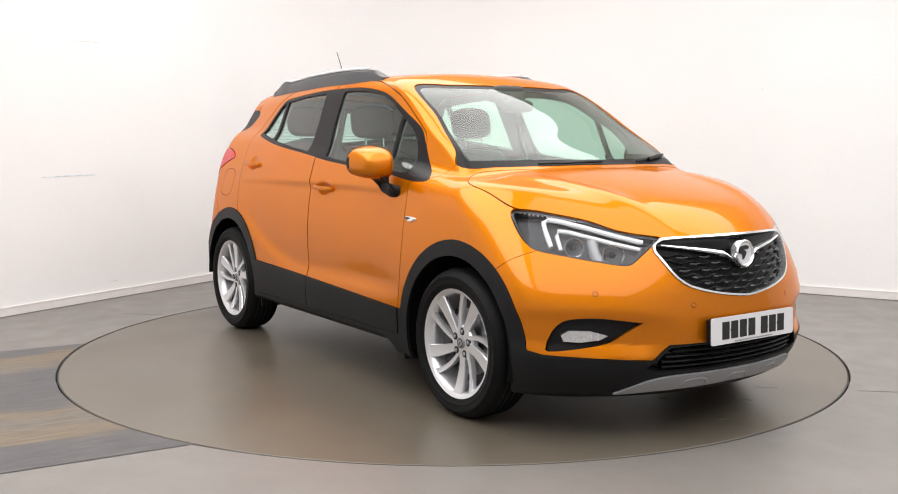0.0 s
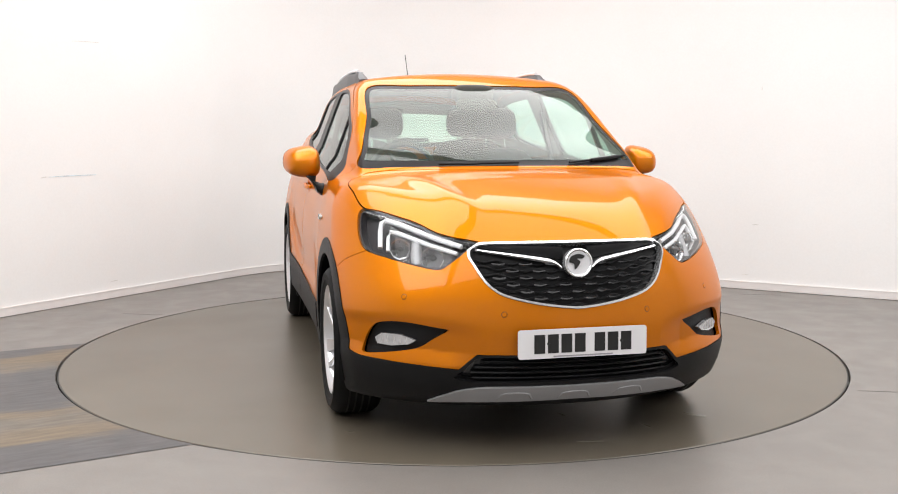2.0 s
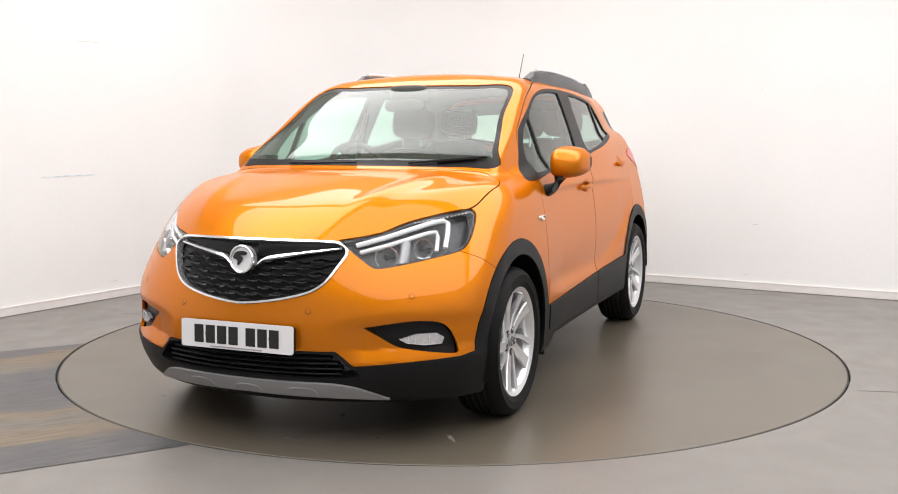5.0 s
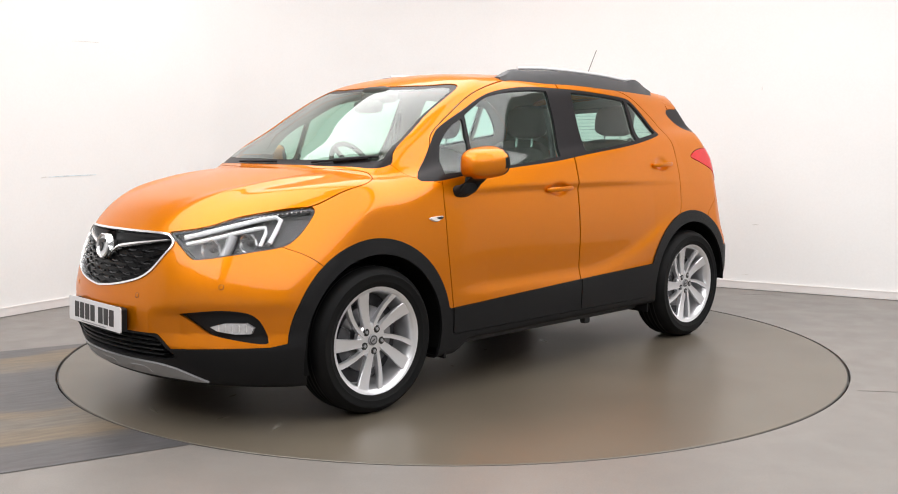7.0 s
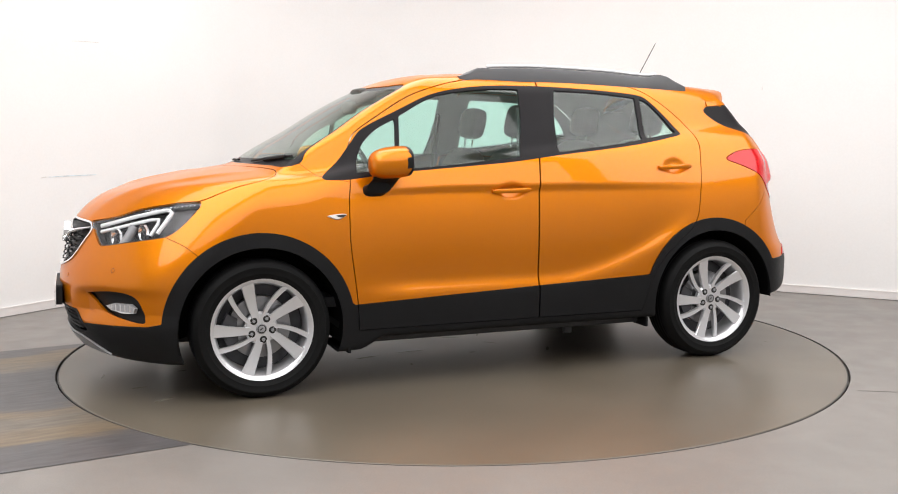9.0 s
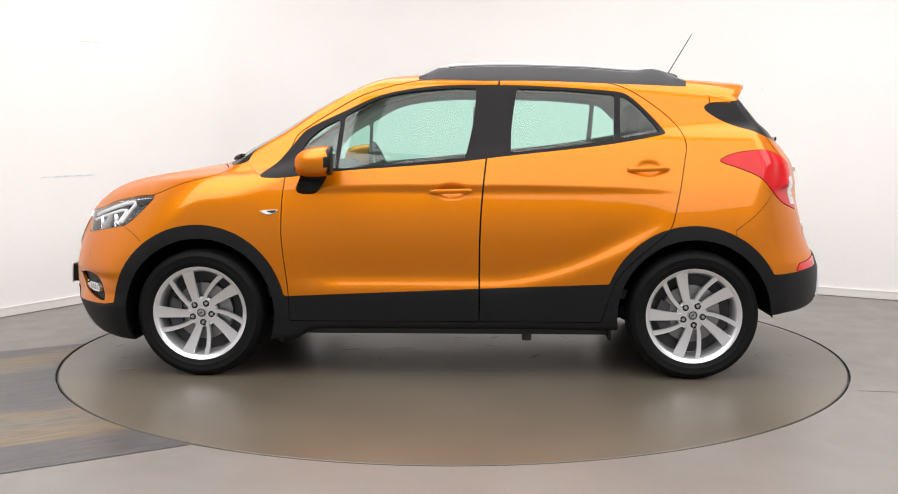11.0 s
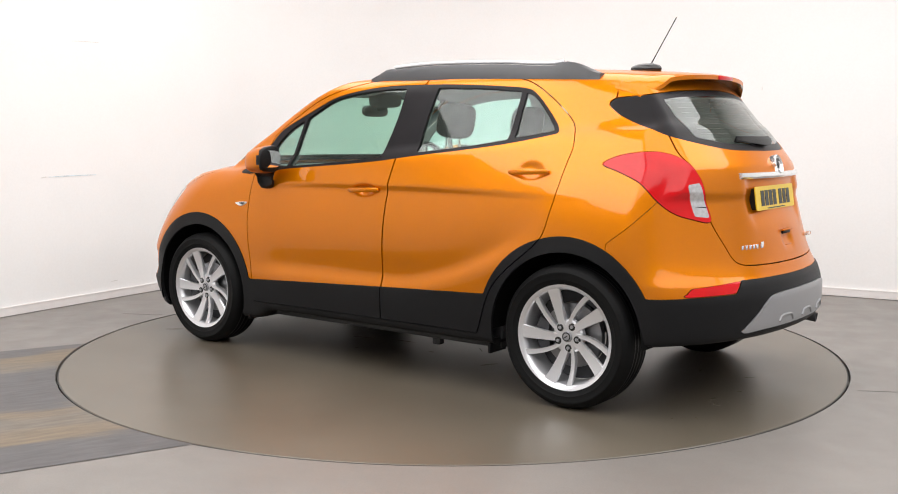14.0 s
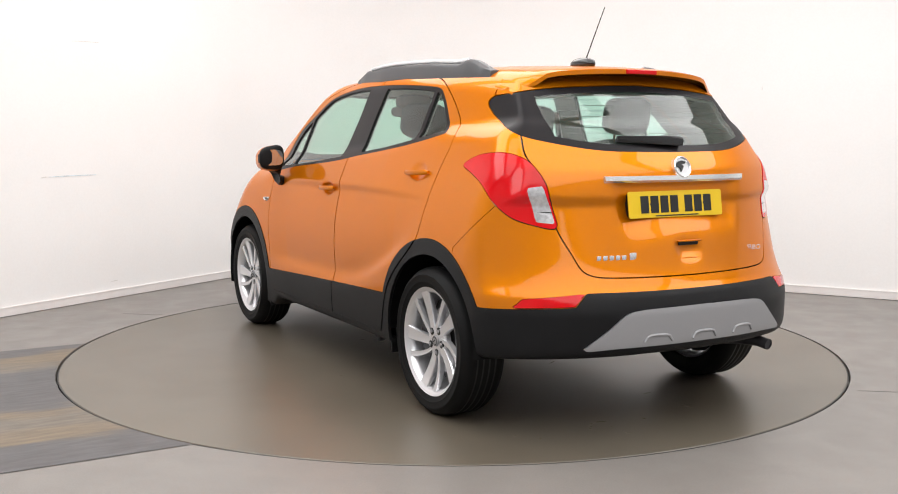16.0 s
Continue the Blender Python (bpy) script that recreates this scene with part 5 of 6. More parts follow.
def build_spoiler():
    sp = new("roof_spoiler")
    sp.parent = car
    sp["label"] = "orange roof spoiler with a high brake light"
    top, low = [], []
    bm = bmesh.new()
    ny, nx = 28, 8
    for j in range(ny + 1):
        y = -0.575 + 1.15 * j / ny
        yy = abs(y) / 0.575
        x1 = -1.668 + 0.12 * yy ** 2 + 0.05 * yy ** 8
        x0 = -1.365
        tr, lr = [], []
        for i in range(nx + 1):
            f = i / nx
            x = x0 + (x1 - x0) * f
            z = float(ROOF(np.array(x))) - 0.14 * y * y - 0.022 * yy ** 6 - 0.040 * yy ** 12 + 0.004 * min(1, f * 3) + 0.008 * f ** 3
            w = min(max((abs(y) - 0.44) / 0.13, 0), 1)
            w = w * w * (3 - 2 * w)
            z = z * (1 - w) + (on_top(x, abs(y)).z + 0.004) * w
            tr.append(bm.verts.new((x, y, z - (0.006 if i == nx else 0))))
            lr.append(bm.verts.new((x, y, z - 0.030 - 0.030 * (1 - f) - (0 if i < nx else -0.004))))
        top.append(tr), low.append(lr)
    for j in range(ny):
        for i in range(nx):
            bm.faces.new((top[j][i], top[j + 1][i], top[j + 1][i + 1], top[j][i + 1]))
            bm.faces.new((low[j][i], low[j][i + 1], low[j + 1][i + 1], low[j + 1][i])).material_index = 1
        bm.faces.new((top[j][nx], top[j + 1][nx], low[j + 1][nx], low[j][nx])).material_index = 0
        bm.faces.new((top[j][0], low[j][0], low[j + 1][0], top[j + 1][0]))
    for j in (0, ny):
        for i in range(nx):
            bm.faces.new((top[j][i], top[j][i + 1], low[j][i + 1], low[j][i]))
    part("spoiler_blade", bm, [M_PAINT, M_GLOSS], sp, "orange spoiler blade with a dark underside")
    bm = bmesh.new()
    z = float(ROOF(np.array(-1.66)))
    add_box(bm, -1.662, 0, z - 0.006, 0.024, 0.17, 0.020, bevel=0.004)
    part("brake_light", bm, M_RED, sp, "red high-level brake light")


def bars(parent, count, width, height, gap, origin, right, up, out, thick=0.0012, words=(4, 3)):
    """Plain bars that stand for the characters of a plate."""
    total = count * width + (count - 1) * gap + width * 0.6
    x = -total / 2
    for i in range(count):
        if i == words[0]:
            x += width * 0.6
        bm = bmesh.new()
        c = origin + right * (x + width / 2)
        pts = [c + right * (a * width / 2) + up * (b * height / 2) for a, b in ((-1, -1), (1, -1), (1, 1), (-1, 1))]
        prism(bm, pts, out * thick)
        part("plate_bar", bm, M_INK, parent, smooth=False)
        x += width + gap


def build_plate(front):
    pl = new("number_plate")
    pl.parent = car
    pl["label"] = "white front number plate with black bars" if front else "yellow rear number plate with black bars"
    if front:
        at, out, right = Vector((2.196, 0.003, 0.463)), Vector((1, 0, 0.03)).normalized(), Vector((0, 1, 0))
    else:
        at, out, right = Vector((-1.937, 0.028, 0.962)), Vector((-1, 0, 0.14)).normalized(), Vector((0, -1, 0))
    up = out.cross(right)
    bm = bmesh.new()

    def slab(w, h, d0, d1, r):
        pts = []
        for cx, cy, a0 in ((1, 1, 0), (-1, 1, 90), (-1, -1, 180), (1, -1, 270)):
            for k in range(5):
                a = radians(a0 + 22.5 * k)
                pts.append(at + out * d0 + right * (cx * (w / 2 - r) + r * math.cos(a)) + up * (cy * (h / 2 - r) + r * math.sin(a)))
        prism(bm, pts, out * (d1 - d0))
    slab(0.52, 0.111, 0.0, 0.005, 0.010)
    part("plate", bm, M_PLATE_W if front else M_PLATE_Y, pl, smooth=False)
    bm = bmesh.new()
    slab(0.50, 0.10, -0.030, -0.0005, 0.01)
    part("plate_backing", bm, M_BLACK, pl, smooth=False)
    bars(pl, 7, 0.043, 0.072, 0.011, at + out * 0.0053, right, up, out)
    bm = bmesh.new()
    prism(bm, [at + out * 0.0053 + right * a + up * b for a, b in ((-0.12, -0.051), (0.12, -0.051), (0.12, -0.046), (-0.12, -0.046))], out * 0.0008)
    part("plate_bar", bm, M_SATIN if front else M_INK, pl, smooth=False)
    for a in (-0.14, 0.155):
        bm = bmesh.new()
        lathe(bm, [(0.0004, 0.0030), (0.004, 0.0026), (0.006, 0.0)], 12, "z", Matrix.Translation(at + out * 0.005 + right * a) @ out.to_track_quat("Z", "Y").to_matrix().to_4x4())
        part("plate_screw", bm, M_INK, pl)


def build_emblem(at, out, size):
    """A round emblem: chrome ring, bright field, a dark curved blade."""
    em = new("emblem")
    em.parent = car
    em["label"] = "round chrome emblem with a plain dark blade"
    m = Matrix.Translation(at) @ Vector(out).to_track_quat("Z", "Y").to_matrix().to_4x4()
    bm = bmesh.new()
    lathe(bm, [(size * 0.80, 0.004), (size * 0.84, 0.010), (size * 0.92, 0.013), (size, 0.009), (size, -0.02)], 48, "z", m)
    part("emblem_ring", bm, M_CHROME, em)
    bm = bmesh.new()
    lathe(bm, [(0.0005, 0.004), (size * 0.81, 0.004)], 40, "z", m)
    part("emblem_field", bm, M_BAR, em, "bright silver field")
    bm = bmesh.new()
    pts = [(-0.70, 0.05), (-0.55, 0.45), (-0.05, 0.62), (0.45, 0.50), (0.30, 0.30), (-0.12, 0.28), (0.12, 0.05), (-0.10, -0.30), (-0.30, -0.48), (-0.34, -0.08)]
    lp = loop_curve([(a * size * 0.95, b * size * 0.95) for a, b in pts], 4)
    prism(bm, [m @ Vector((a, b, 0.005)) for a, b in lp], m.to_3x3() @ Vector((0, 0, 0.005)))
    part("emblem_blade", bm, M_INK, em, "dark curved blade", smooth=False)


def build_grille():
    """Wavy bars, wing bars and backing inside the chrome surround."""
    gs = grille_part
    for r in range(7):
        z0 = 0.622 + 0.026 * r
        w = float(np.interp(z0, [0.60, 0.64, 0.68, 0.755, 0.80], [0.10, 0.262, 0.335, 0.380, 0.385]))
        bm = bmesh.new()
        n = max(8, int(w * 2 / 0.0125))
        pts = []
        for i in range(n + 1):
            y = -w + 2 * w * i / n
            z = z0 + 0.0055 * math.cos(2 * math.pi * (y / 0.10 + 0.5 * (r % 2))) - 0.02 * (1 - (y / 0.39) ** 2) + 0.02
            zz = z - 0.02 + 0.0
            p = on_front(abs(y), zz, -0.025)
            pts.append((p.x, y, p.z))
        prev = None
        for p in pts:
            wid = 0.0045
            ring = [bm.verts.new((p[0] + a, p[1], p[2] + b)) for a, b in ((-0.012, -wid), (0.004, -wid * 0.6), (0.006, wid * 0.3), (0.003, wid), (-0.012, wid))]
            if prev:
                for k in range(5):
                    bm.faces.new((prev[k], prev[(k + 1) % 5], ring[(k + 1) % 5], ring[k]))
            prev = ring
        part("grille_bar", bm, M_GRILLE, gs)
    for r in range(6):
        z0 = 0.630 + 0.026 * r
        w = float(np.interp(z0, [0.60, 0.64, 0.68, 0.755, 0.80], [0.06, 0.23, 0.31, 0.36, 0.37]))
        k = int(w / 0.05)
        for i in range(-k, k + 1):
            if (i + r) % 2 == 0 or (abs(i) < 2 and r > 3):
                continue
            y = i * 0.05
            p, q = on_front(abs(y - 0.024), z0, -0.008), on_front(abs(y + 0.024), z0, -0.008)
            bm = bmesh.new()
            tube(bm, [(p.x, y - 0.024, p.z), ((p.x + q.x) / 2 + 0.003, y, p.z - 0.003), (q.x, y + 0.024, q.z)], 0.0042, 6)
            part("grille_fin", bm, M_FIN, gs, smooth=False)
    for s in (1, -1):
        bm = bmesh.new()
        path = [(0.062, 0.742), (0.080, 0.757), (0.105, 0.768), (0.16, 0.777), (0.25, 0.790), (0.372, 0.806)]
        prev = None
        for i, (y, z) in enumerate(path):
            p = on_front(y, z, -0.004)
            h = 0.0045 + 0.004 * math.sin(math.pi * i / 5)
            ring = [bm.verts.new((p.x + a, y * s, z + b * h)) for a, b in ((-0.02, -1), (0.0, -1), (0.006, 0), (0.0, 1), (-0.02, 1))]
            if prev:
                for k in range(5):
                    bm.faces.new((prev[k], prev[(k + 1) % 5], ring[(k + 1) % 5], ring[k]))
            prev = ring
        part("wing_bar", bm, M_CHROME, gs, "chrome wing bar")
        bm = bmesh.new()
        prev = None
        for i in range(9):
            y = 0.05 + 0.33 * i / 8
            zc = float(np.interp(y, [0.05, 0.12, 0.38], [0.795, 0.803, 0.822]))
            hh = float(np.interp(y, [0.05, 0.12, 0.38], [0.026, 0.022, 0.006]))
            p = on_front(y, zc, -0.012)
            ring = [bm.verts.new((p.x + a, y * s, zc + b * hh)) for a, b in ((-0.02, -1), (0.0, -0.9), (0.004, 0), (-0.002, 0.9), (-0.02, 1))]
            if prev:
                for k in range(5):
                    bm.faces.new((prev[k], prev[(k + 1) % 5], ring[(k + 1) % 5], ring[k]))
            prev = ring
        part("upper_blade", bm, M_BLACK, gs, "black upper grille blade")


def build_front_details():
    for y, z in ((0.292, 0.570), (-0.292, 0.570), (0.642, 0.621), (-0.642, 0.621)):
        p = on_front(abs(y), z, 0.0)
        n = body_n(*np.array([[p.x], [abs(p.y)], [p.z]]))[0]
        n = Vector((n[0], n[1] * (1 if y > 0 else -1), n[2]))
        m = Matrix.Translation((p.x, y, p.z)) @ n.to_track_quat("Z", "Y").to_matrix().to_4x4()
        bm = bmesh.new()
        lathe(bm, [(0.0003, 0.0022), (0.008, 0.0022), (0.0095, 0.0006), (0.0098, -0.004)], 22, "z", m)
        sen = part("parking_sensor", bm, M_PAINT, nose_part, "orange parking sensor button")
        bm = bmesh.new()
        lathe(bm, [(0.0100, 0.0004), (0.0118, 0.0004)], 22, "z", m)
        part("sensor_ring", bm, M_INK, sen)
    for k in range(4):
        z = 0.318 + 0.022 * k
        w = float(np.interp(z, [0.31, 0.35, 0.40], [0.40, 0.41, 0.355]))
        bm = bmesh.new()
        prev = None
        for i in range(17):
            y = -w + 2 * w * i / 16
            p = on_front(abs(y), z, -0.010)
            ring = [bm.verts.new((p.x + a, y, z + b)) for a, b in ((-0.025, -0.003), (0.0, -0.0035), (0.003, 0), (0.0, 0.0035), (-0.025, 0.003))]
            if prev:
                for q in range(5):
                    bm.faces.new((prev[q], prev[(q + 1) % 5], ring[(q + 1) % 5], ring[q]))
            prev = ring
        part("intake_slat", bm, M_BLACK, car, "black intake slat")
    # embossed brackets on both skid plates
    for fn, zc, sgn in ((on_front, 0.247, 1), (on_rear, 0.432, -1)):
        for yc in (-0.235, 0.0, 0.235):
            bm = bmesh.new()
            tube(bm, [Vector((fn(abs(y), z, 0.013).x, y, z)) for y, z in ((yc - 0.065, zc - 0.018), (yc - 0.05, zc + 0.004), (yc - 0.03, zc + 0.009), (yc, zc + 0.010), (yc + 0.03, zc + 0.009), (yc + 0.05, zc + 0.004), (yc + 0.065, zc - 0.018))], 0.006, 8)
            part("skid_plate_rib", bm, M_SATIN, car)
    # wipers along the foot of the windscreen
    for y0, y1, z0, z1 in ((0.30, 0.640, 1.120, 1.150), (-0.34, 0.04, 1.116, 1.122)):
        pts = []
        for i in range(9):
            y = y0 + (y1 - y0) * i / 8
            z = z0 + (z1 - z0) * i / 8
            p = on_front(abs(y), z, 0.005)
            pts.append((p.x, y, p.z))
        bm = bmesh.new()
        tube(bm, pts, 0.0055, 8)
        wp = part("wiper", bm, M_BLACK, car, "black windscreen wiper")
        bm = bmesh.new()
        tube(bm, [(p[0] + 0.003, p[1], p[2] - 0.002) for p in (pts[3:8] if y0 > 0 else pts[2:5])], 0.011 if y0 > 0 else 0.005, 8)
        part("wiper_arm", bm, M_BLACK, wp)
    for s in (1, -1):
        bm = bmesh.new()
        lp = loop_curve([(0.955, 0.866), (0.90, 0.875), (0.858, 0.872), (0.885, 0.852), (0.915, 0.848)], 4)
        a = [bm.verts.new(on_side(x, z, 0.001, s)) for x, z in lp]
        b = [bm.verts.new(on_side(0.905 + (x - 0.905) * 0.8, 0.862 + (z - 0.862) * 0.8, 0.011, s)) for x, z in lp]
        for k in range(len(a)):
            bm.faces.new((a[k], a[(k + 1) % len(a)], b[(k + 1) % len(a)], b[k]))
        bm.faces.new(b)
        ind = part("side_repeater", bm, M_ORANGE_IND, car, "clear teardrop side repeater lamp")
        bm = bmesh.new()
        lp = loop_curve([(0.915, 0.866), (0.885, 0.870), (0.865, 0.868), (0.885, 0.857)], 4)
        a = [bm.verts.new(on_side(x, z, 0.0118, s)) for x, z in lp]
        bm.faces.new(a)
        part("lens_window", bm, M_LAMPBACK, ind, smooth=False)


def build_rear_details():
    bm = bmesh.new()
    prev = None
    for i in range(17):
        y = -0.385 + 0.77 * i / 16
        p = on_rear(abs(y), 1.068, 0.004)
        x = p.x - 0.002
        ring = [bm.verts.new((x + a, y, 1.070 + b)) for a, b in ((0.05, -0.015), (0.0, -0.0155), (-0.009, -0.006), (-0.006, 0.012), (0.05, 0.014))]
        if prev:
            for k in range(5):
                bm.faces.new((prev[k], prev[(k + 1) % 5], ring[(k + 1) % 5], ring[k]))
        else:
            bm.faces.new(ring[::-1])
        prev = ring
    bm.faces.new(prev)
    part("chrome_strip", bm, M_CHROME, tailgate_part, "chrome strip over the number plate")
    # release handle
    c = on_rear(0.0, 0.772, 0.0)
    bm = bmesh.new()
    for dy, dz, sy, sz in ((0, 0.036, 0.136, 0.008), (0, -0.036, 0.11, 0.006)):
        add_box(bm, on_rear(0.075, 0.77).x - 0.002, c.y + dy, c.z + dz, 0.012, sy, sz, bevel=0.004)
    rel = part("release_handle", bm, M_PAINT, tailgate_part, "orange tailgate release surround")
    bm = bmesh.new()
    add_box(bm, c.x - 0.004, c.y, c.z + 0.024, 0.016, 0.105, 0.014, bevel=0.003)
    part("release_pad", bm, M_BLACK, rel, "black release pad")
    # model badges: bars for the name, plain letters for the engine word
    x = 0.0
    for i in range(6):
        w = 0.022 if i < 5 else 0.034
        y = 0.45 - x - w / 2
        p = on_rear(y, 0.752, 0.001)
        bm = bmesh.new()
        add_box(bm, p.x, y, 0.752 + (0.004 if i == 5 else 0), 0.006, w, 0.020 if i < 5 else 0.030, bevel=0.002)
        part("badge_bar", bm, M_CHROME, tailgate_part)
        x += w + (0.005 if i < 4 else 0.012)
    cu = bpy.data.curves.new("engine_badge", "FONT")
    cu.body, cu.size, cu.extrude, cu.align_x = "TURBO", 0.032, 0.002, "CENTER"
    tmp = new("engine_badge_curve", cu)
    me = bpy.data.meshes.new_from_object(tmp.evaluated_get(bpy.context.evaluated_depsgraph_get()))
    bpy.data.objects.remove(tmp)
    me.materials.clear()
    me.materials.append(M_CHROME)
    badge = new("engine_badge", me)
    badge.parent = tailgate_part
    badge["label"] = "small chrome lettering"
    p = on_rear(0.40, 0.752, 0.003)
    badge.matrix_basis = Matrix.Translation((p.x, -0.40, 0.745)) @ pose(0, 0, 0, 0, 0, -14) @ Matrix(((0, 0, -1, 0), (-1, 0, 0, 0), (0, 1, 0, 0), (0, 0, 0, 1)))
    # rear wiper
    c = on_rear(0.0, 1.232, 0.020)
    bm = bmesh.new()
    prev = None
    for i in range(11):
        f = i / 10
        y = -0.055 + 0.32 * f
        p = on_rear(abs(y), 1.222 + 0.012 * f, 0.0)
        d = 0.036 * (1 - 0.55 * f)
        h = 0.026 * (1 - 0.45 * f) * (0.7 if i == 0 else 1)
        ring = [bm.verts.new((p.x - a, y, p.z + b)) for a, b in ((0.004, -h), (d, -h * 0.7), (d + 0.004, 0.2 * h), (d * 0.6 + 0.01, h), (0.012, h))]
        if prev:
            for k in range(5):
                bm.faces.new((prev[k], prev[(k + 1) % 5], ring[(k + 1) % 5], ring[k]))
        else:
            bm.faces.new(ring[::-1])
        prev = ring
    bm.faces.new(prev)
    part("rear_wiper", bm, M_GLOSS, car, "black rear wiper")
    # heater lines in the rear window
    for i in range(9):
        z = 1.235 + 0.024 * i
        bm = bmesh.new()
        tube(bm, [Vector((on_rear(abs(y), z, -0.010).x, y, z)) for y in (-0.46, -0.3, -0.15, 0.0, 0.15, 0.3, 0.46)], 0.0011, 5)
        part("heater_line", bm, M_OVERHEAD, car)
    # aerial
    an = new("aerial")
    an.parent = car
    an["label"] = "thin black roof aerial on a low pod"
    bm = bmesh.new()
    ellipsoid(bm, (-1.245, 0.005, 1.592), (0.085, 0.034, 0.030), 0.85, 24, 14)
    part("aerial_pod", bm, M_GLOSS, an, "gloss black aerial pod")
    bm = bmesh.new()
    tube(bm, [(-1.268, 0.005, 1.612), (-1.285, 0.005, 1.638), (-1.405, 0.004, 1.842)], 0.0036, 8, taper=0.0022)
    part("aerial_rod", bm, M_BLACK, an, "thin black rod")


for side in (1, -1):
    build_mirror(side)
    build_handle(-0.034, 0.972, side)
    build_handle(-1.045, 1.084, side)
    build_rail(side)
build_spoiler()
build_plate(True)
build_plate(False)
build_emblem((2.140, 0.0, 0.762), (1, 0, 0.12), 0.056)
build_emblem((-1.935, 0.0, 1.115), (-1, 0, 0.3), 0.047)
build_grille()
build_front_details()
build_rear_details()


# ---- cabin ----
def build_seat(x, y, rear=False):
    st = new("seat")
    st.parent = car
    st["label"] = "charcoal cloth rear seat" if rear else "charcoal cloth front seat"
    w = 0.25 if not rear else 0.27
    lift = 0.05 if rear else 0.0
    bm = bmesh.new()
    ellipsoid(bm, (x + 0.10, y, 0.62 + lift), (0.27, w, 0.09), 0.45, 28, 14)
    part("seat_cushion", bm, M_SEAT, st)
    bm = bmesh.new()
    m = Matrix.Translation((x - 0.20, y, 0.90 + lift)) @ Matrix.Rotation(radians(-17), 4, "Y")
    ellipsoid(bm, (0, 0, 0), (0.085, w, 0.29), 0.55, 28, 16, m)
    part("seat_back", bm, M_SEAT, st)
    bm = bmesh.new()
    m = Matrix.Translation((x - 0.315, y, 1.335 + lift * 0.3)) @ Matrix.Rotation(radians(-12), 4, "Y")
    ellipsoid(bm, (0, 0, 0), (0.055, 0.135, 0.095), 0.55, 28, 14, m)
    hr = part("headrest", bm, M_SEAT, st, "charcoal padded headrest")
    for q in (-0.06, 0.06):
        bm = bmesh.new()
        tube(bm, [(x - 0.30, y + q, 1.30), (x - 0.285, y + q, 1.19 + lift * 0.3)], 0.006, 8)
        part("headrest_post", bm, M_CHROME, hr)


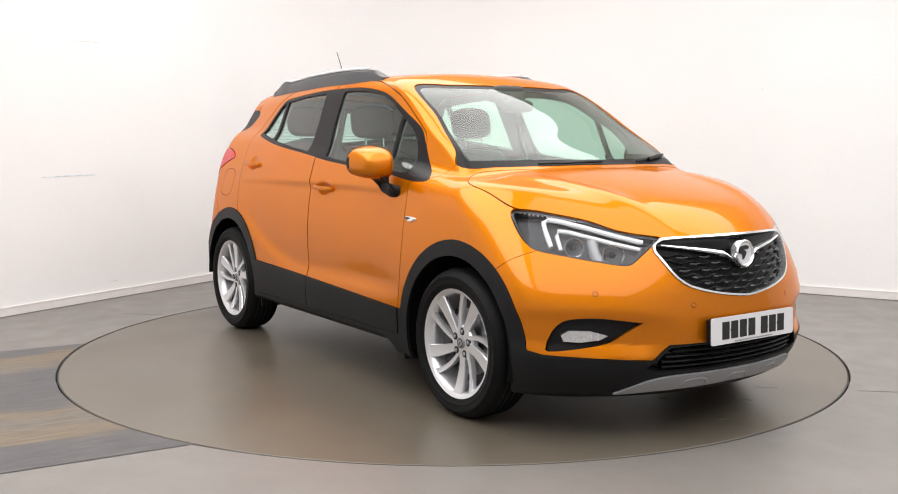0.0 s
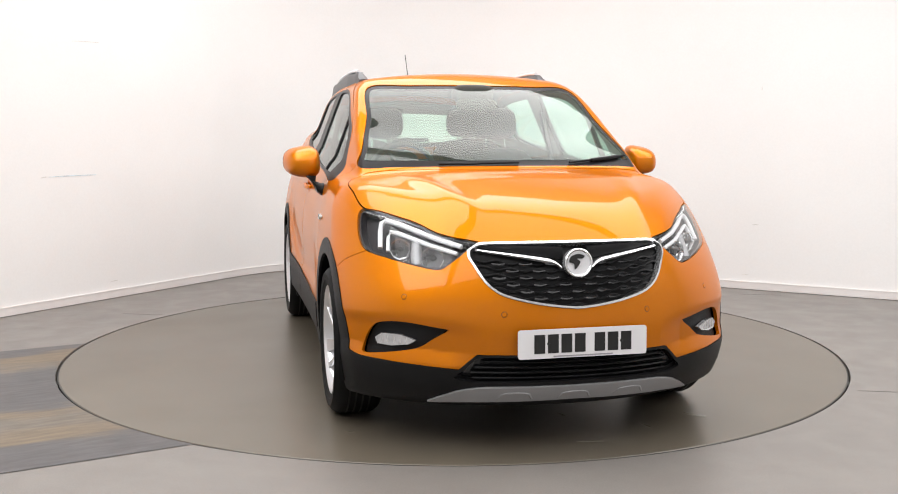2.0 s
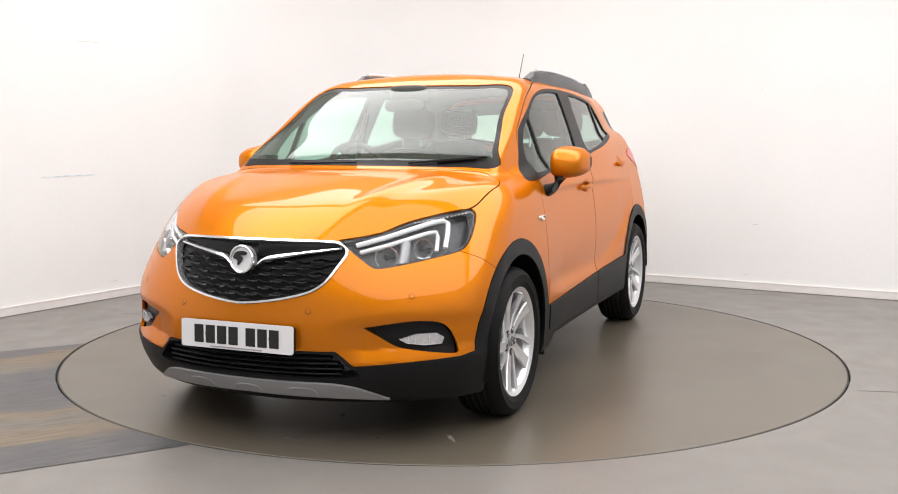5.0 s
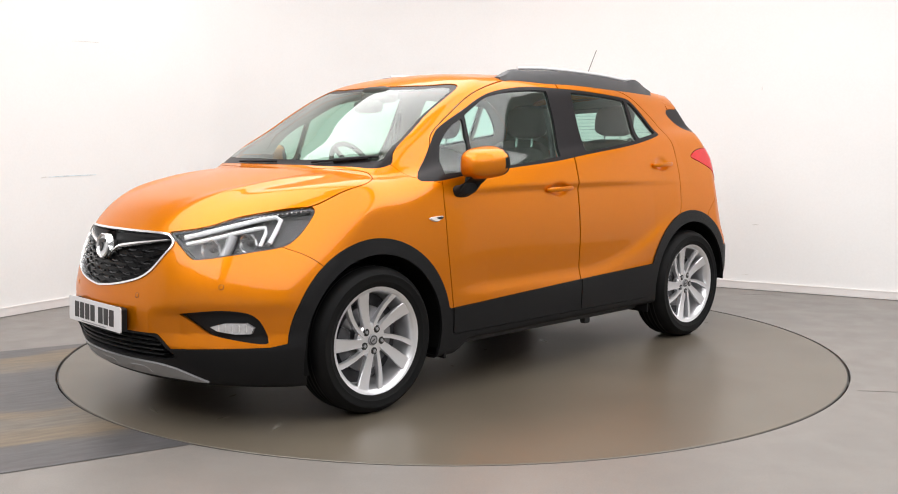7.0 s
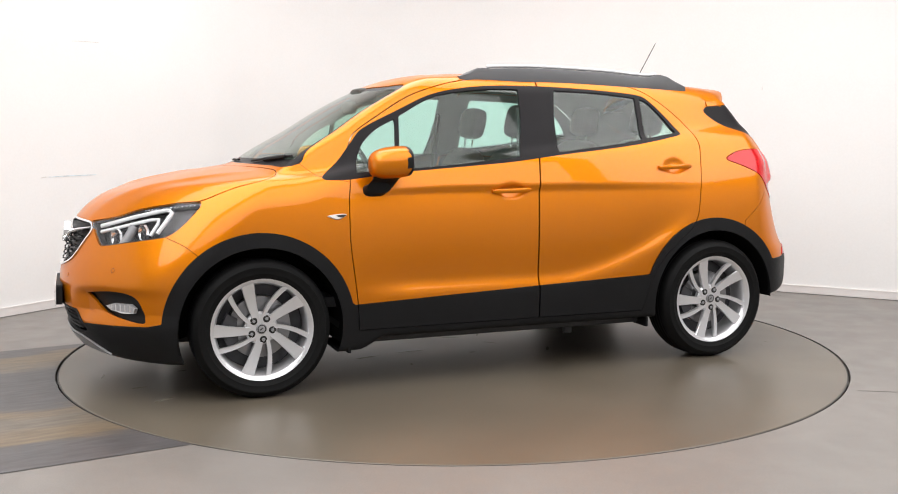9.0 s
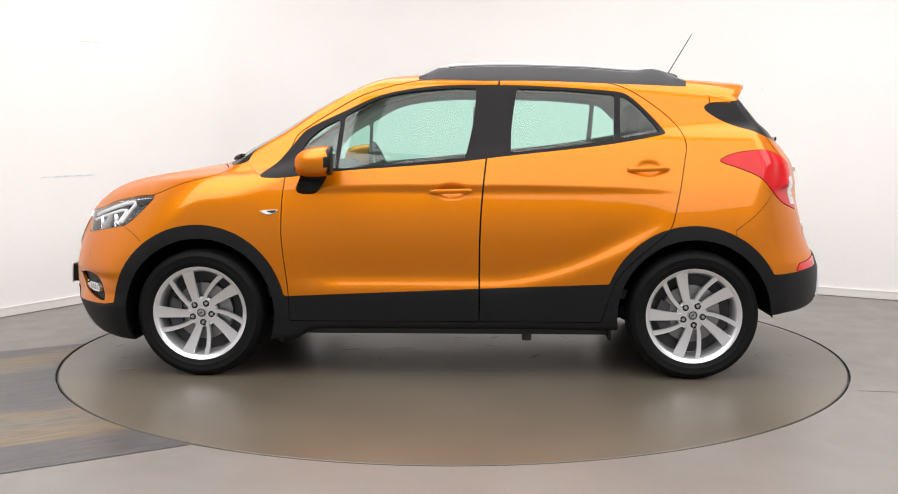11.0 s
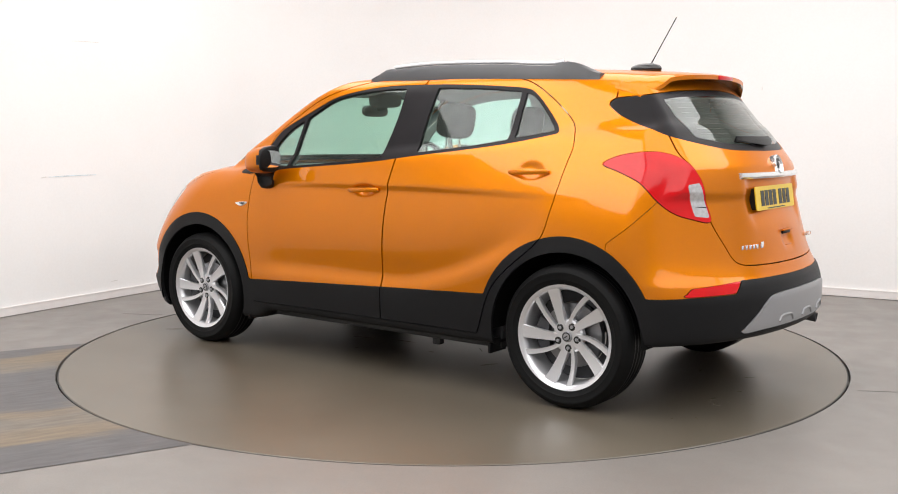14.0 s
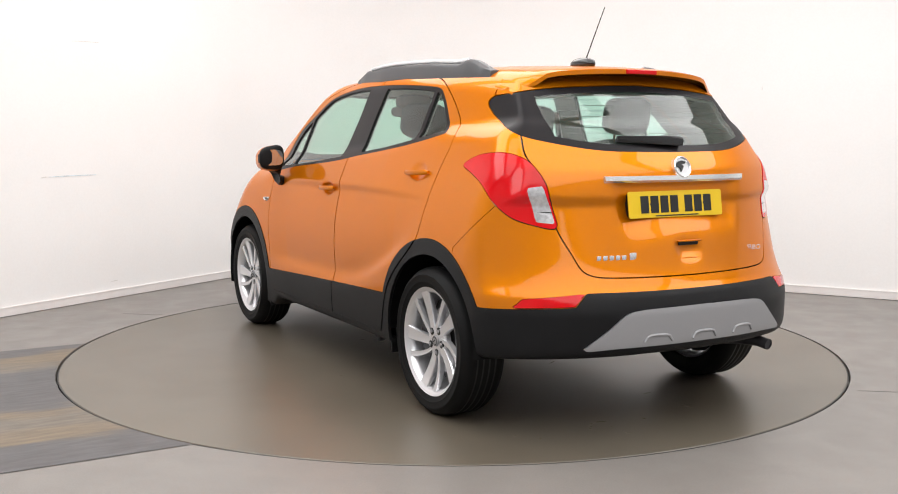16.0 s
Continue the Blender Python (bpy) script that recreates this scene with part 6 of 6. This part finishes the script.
def build_cabin():
    for y in (0.36, -0.36):
        build_seat(0.02, y)
    for y in (0.38, -0.38):
        build_seat(-0.80, y, True)
    bm = bmesh.new()
    prev = None
    for i in range(21):
        y = -0.70 + 1.40 * i / 20
        q = 1 - (y / 0.72) ** 2
        hump = 0.045 * math.exp(-((y + 0.37) / 0.16) ** 2)
        ring = [bm.verts.new((x, y, z)) for x, z in ((1.00 + 0.16 * q, 1.075), (0.80, 1.09 + hump * 0.4), (0.62, 1.075 + hump), (0.55, 1.03 + hump * 0.5), (0.56, 0.80), (0.75, 0.60), (1.0, 0.60))]
        if prev:
            for k in range(7):
                bm.faces.new((prev[k], prev[(k + 1) % 7], ring[(k + 1) % 7], ring[k]))
        prev = ring
    part("dashboard", bm, M_DASH, car, "dark dashboard")
    m = Matrix.Translation((0.43, -0.37, 1.045)) @ Matrix.Rotation(radians(-66), 4, "Y")
    bm = bmesh.new()
    ring_pts = [(0.180 * math.cos(2 * math.pi * k / 40), 0.180 * math.sin(2 * math.pi * k / 40)) for k in range(41)]
    tube(bm, [m @ Vector((a, b, 0)) for a, b in ring_pts], 0.015, 10, cap=False)
    wheel_ob = part("steering_wheel", bm, M_DASH, car, "black steering wheel")
    bm = bmesh.new()
    ellipsoid(bm, (0, 0, 0), (0.07, 0.07, 0.03), 0.7, 20, 10, m)
    for a in (90, 210, 330):
        tube(bm, [m @ Vector((0.05 * math.cos(radians(a)), 0.05 * math.sin(radians(a)), 0)), m @ Vector((0.178 * math.cos(radians(a)), 0.178 * math.sin(radians(a)), 0))], 0.014, 8)
    part("wheel_boss", bm, M_DASH, wheel_ob)
    bm = bmesh.new()
    add_box(bm, -0.2, 0, 0.42, 2.5, 1.40, 0.05)
    add_box(bm, 0.2, 0, 0.60, 0.9, 0.18, 0.32, bevel=0.03)
    add_box(bm, -1.45, 0, 0.72, 0.62, 1.15, 0.05)
    part("cabin_floor", bm, M_DASH, car, "dark cabin floor and console")
    p = on_front(0.0, 1.46, -0.05)
    bm = bmesh.new()
    ellipsoid(bm, (p.x - 0.03, 0, 1.412), (0.028, 0.112, 0.036), 0.6, 24, 12)
    tube(bm, [(p.x - 0.04, 0, 1.42), (p.x - 0.125, 0, 1.445)], 0.014, 8)
    part("rear_view_mirror", bm, M_OVERHEAD, car, "grey-brown rear view mirror")
    bm = bmesh.new()
    ellipsoid(bm, (p.x - 0.115, 0, 1.478), (0.060, 0.112, 0.046), 0.5, 24, 12)
    part("sensor_housing", bm, M_OVERHEAD, car, "grey-brown sensor housing")
    for q in (1, -1):
        bm = bmesh.new()
        tube(bm, [(-0.16, 0.62 * q, 1.40), (-0.15, 0.69 * q, 1.1), (-0.12, 0.70 * q, 0.7)], 0.018, 6)
        part("seat_belt", bm, M_DASH, car, "black seat belt")


build_cabin()


def motions():
    """The disc turns with the car on it."""
    walk(turntable, [(t, pose(0, 0, 0, 0, 0, a)) for t, a in BEARING])
    rows = []
    for t, a in BEARING:
        m = pose(0, 0, 0, 0, 0, a)
        rows.append((t, m @ Matrix.Translation((CAR_AT[0], CAR_AT[1], 0))))
    walk(car, rows)


motions()
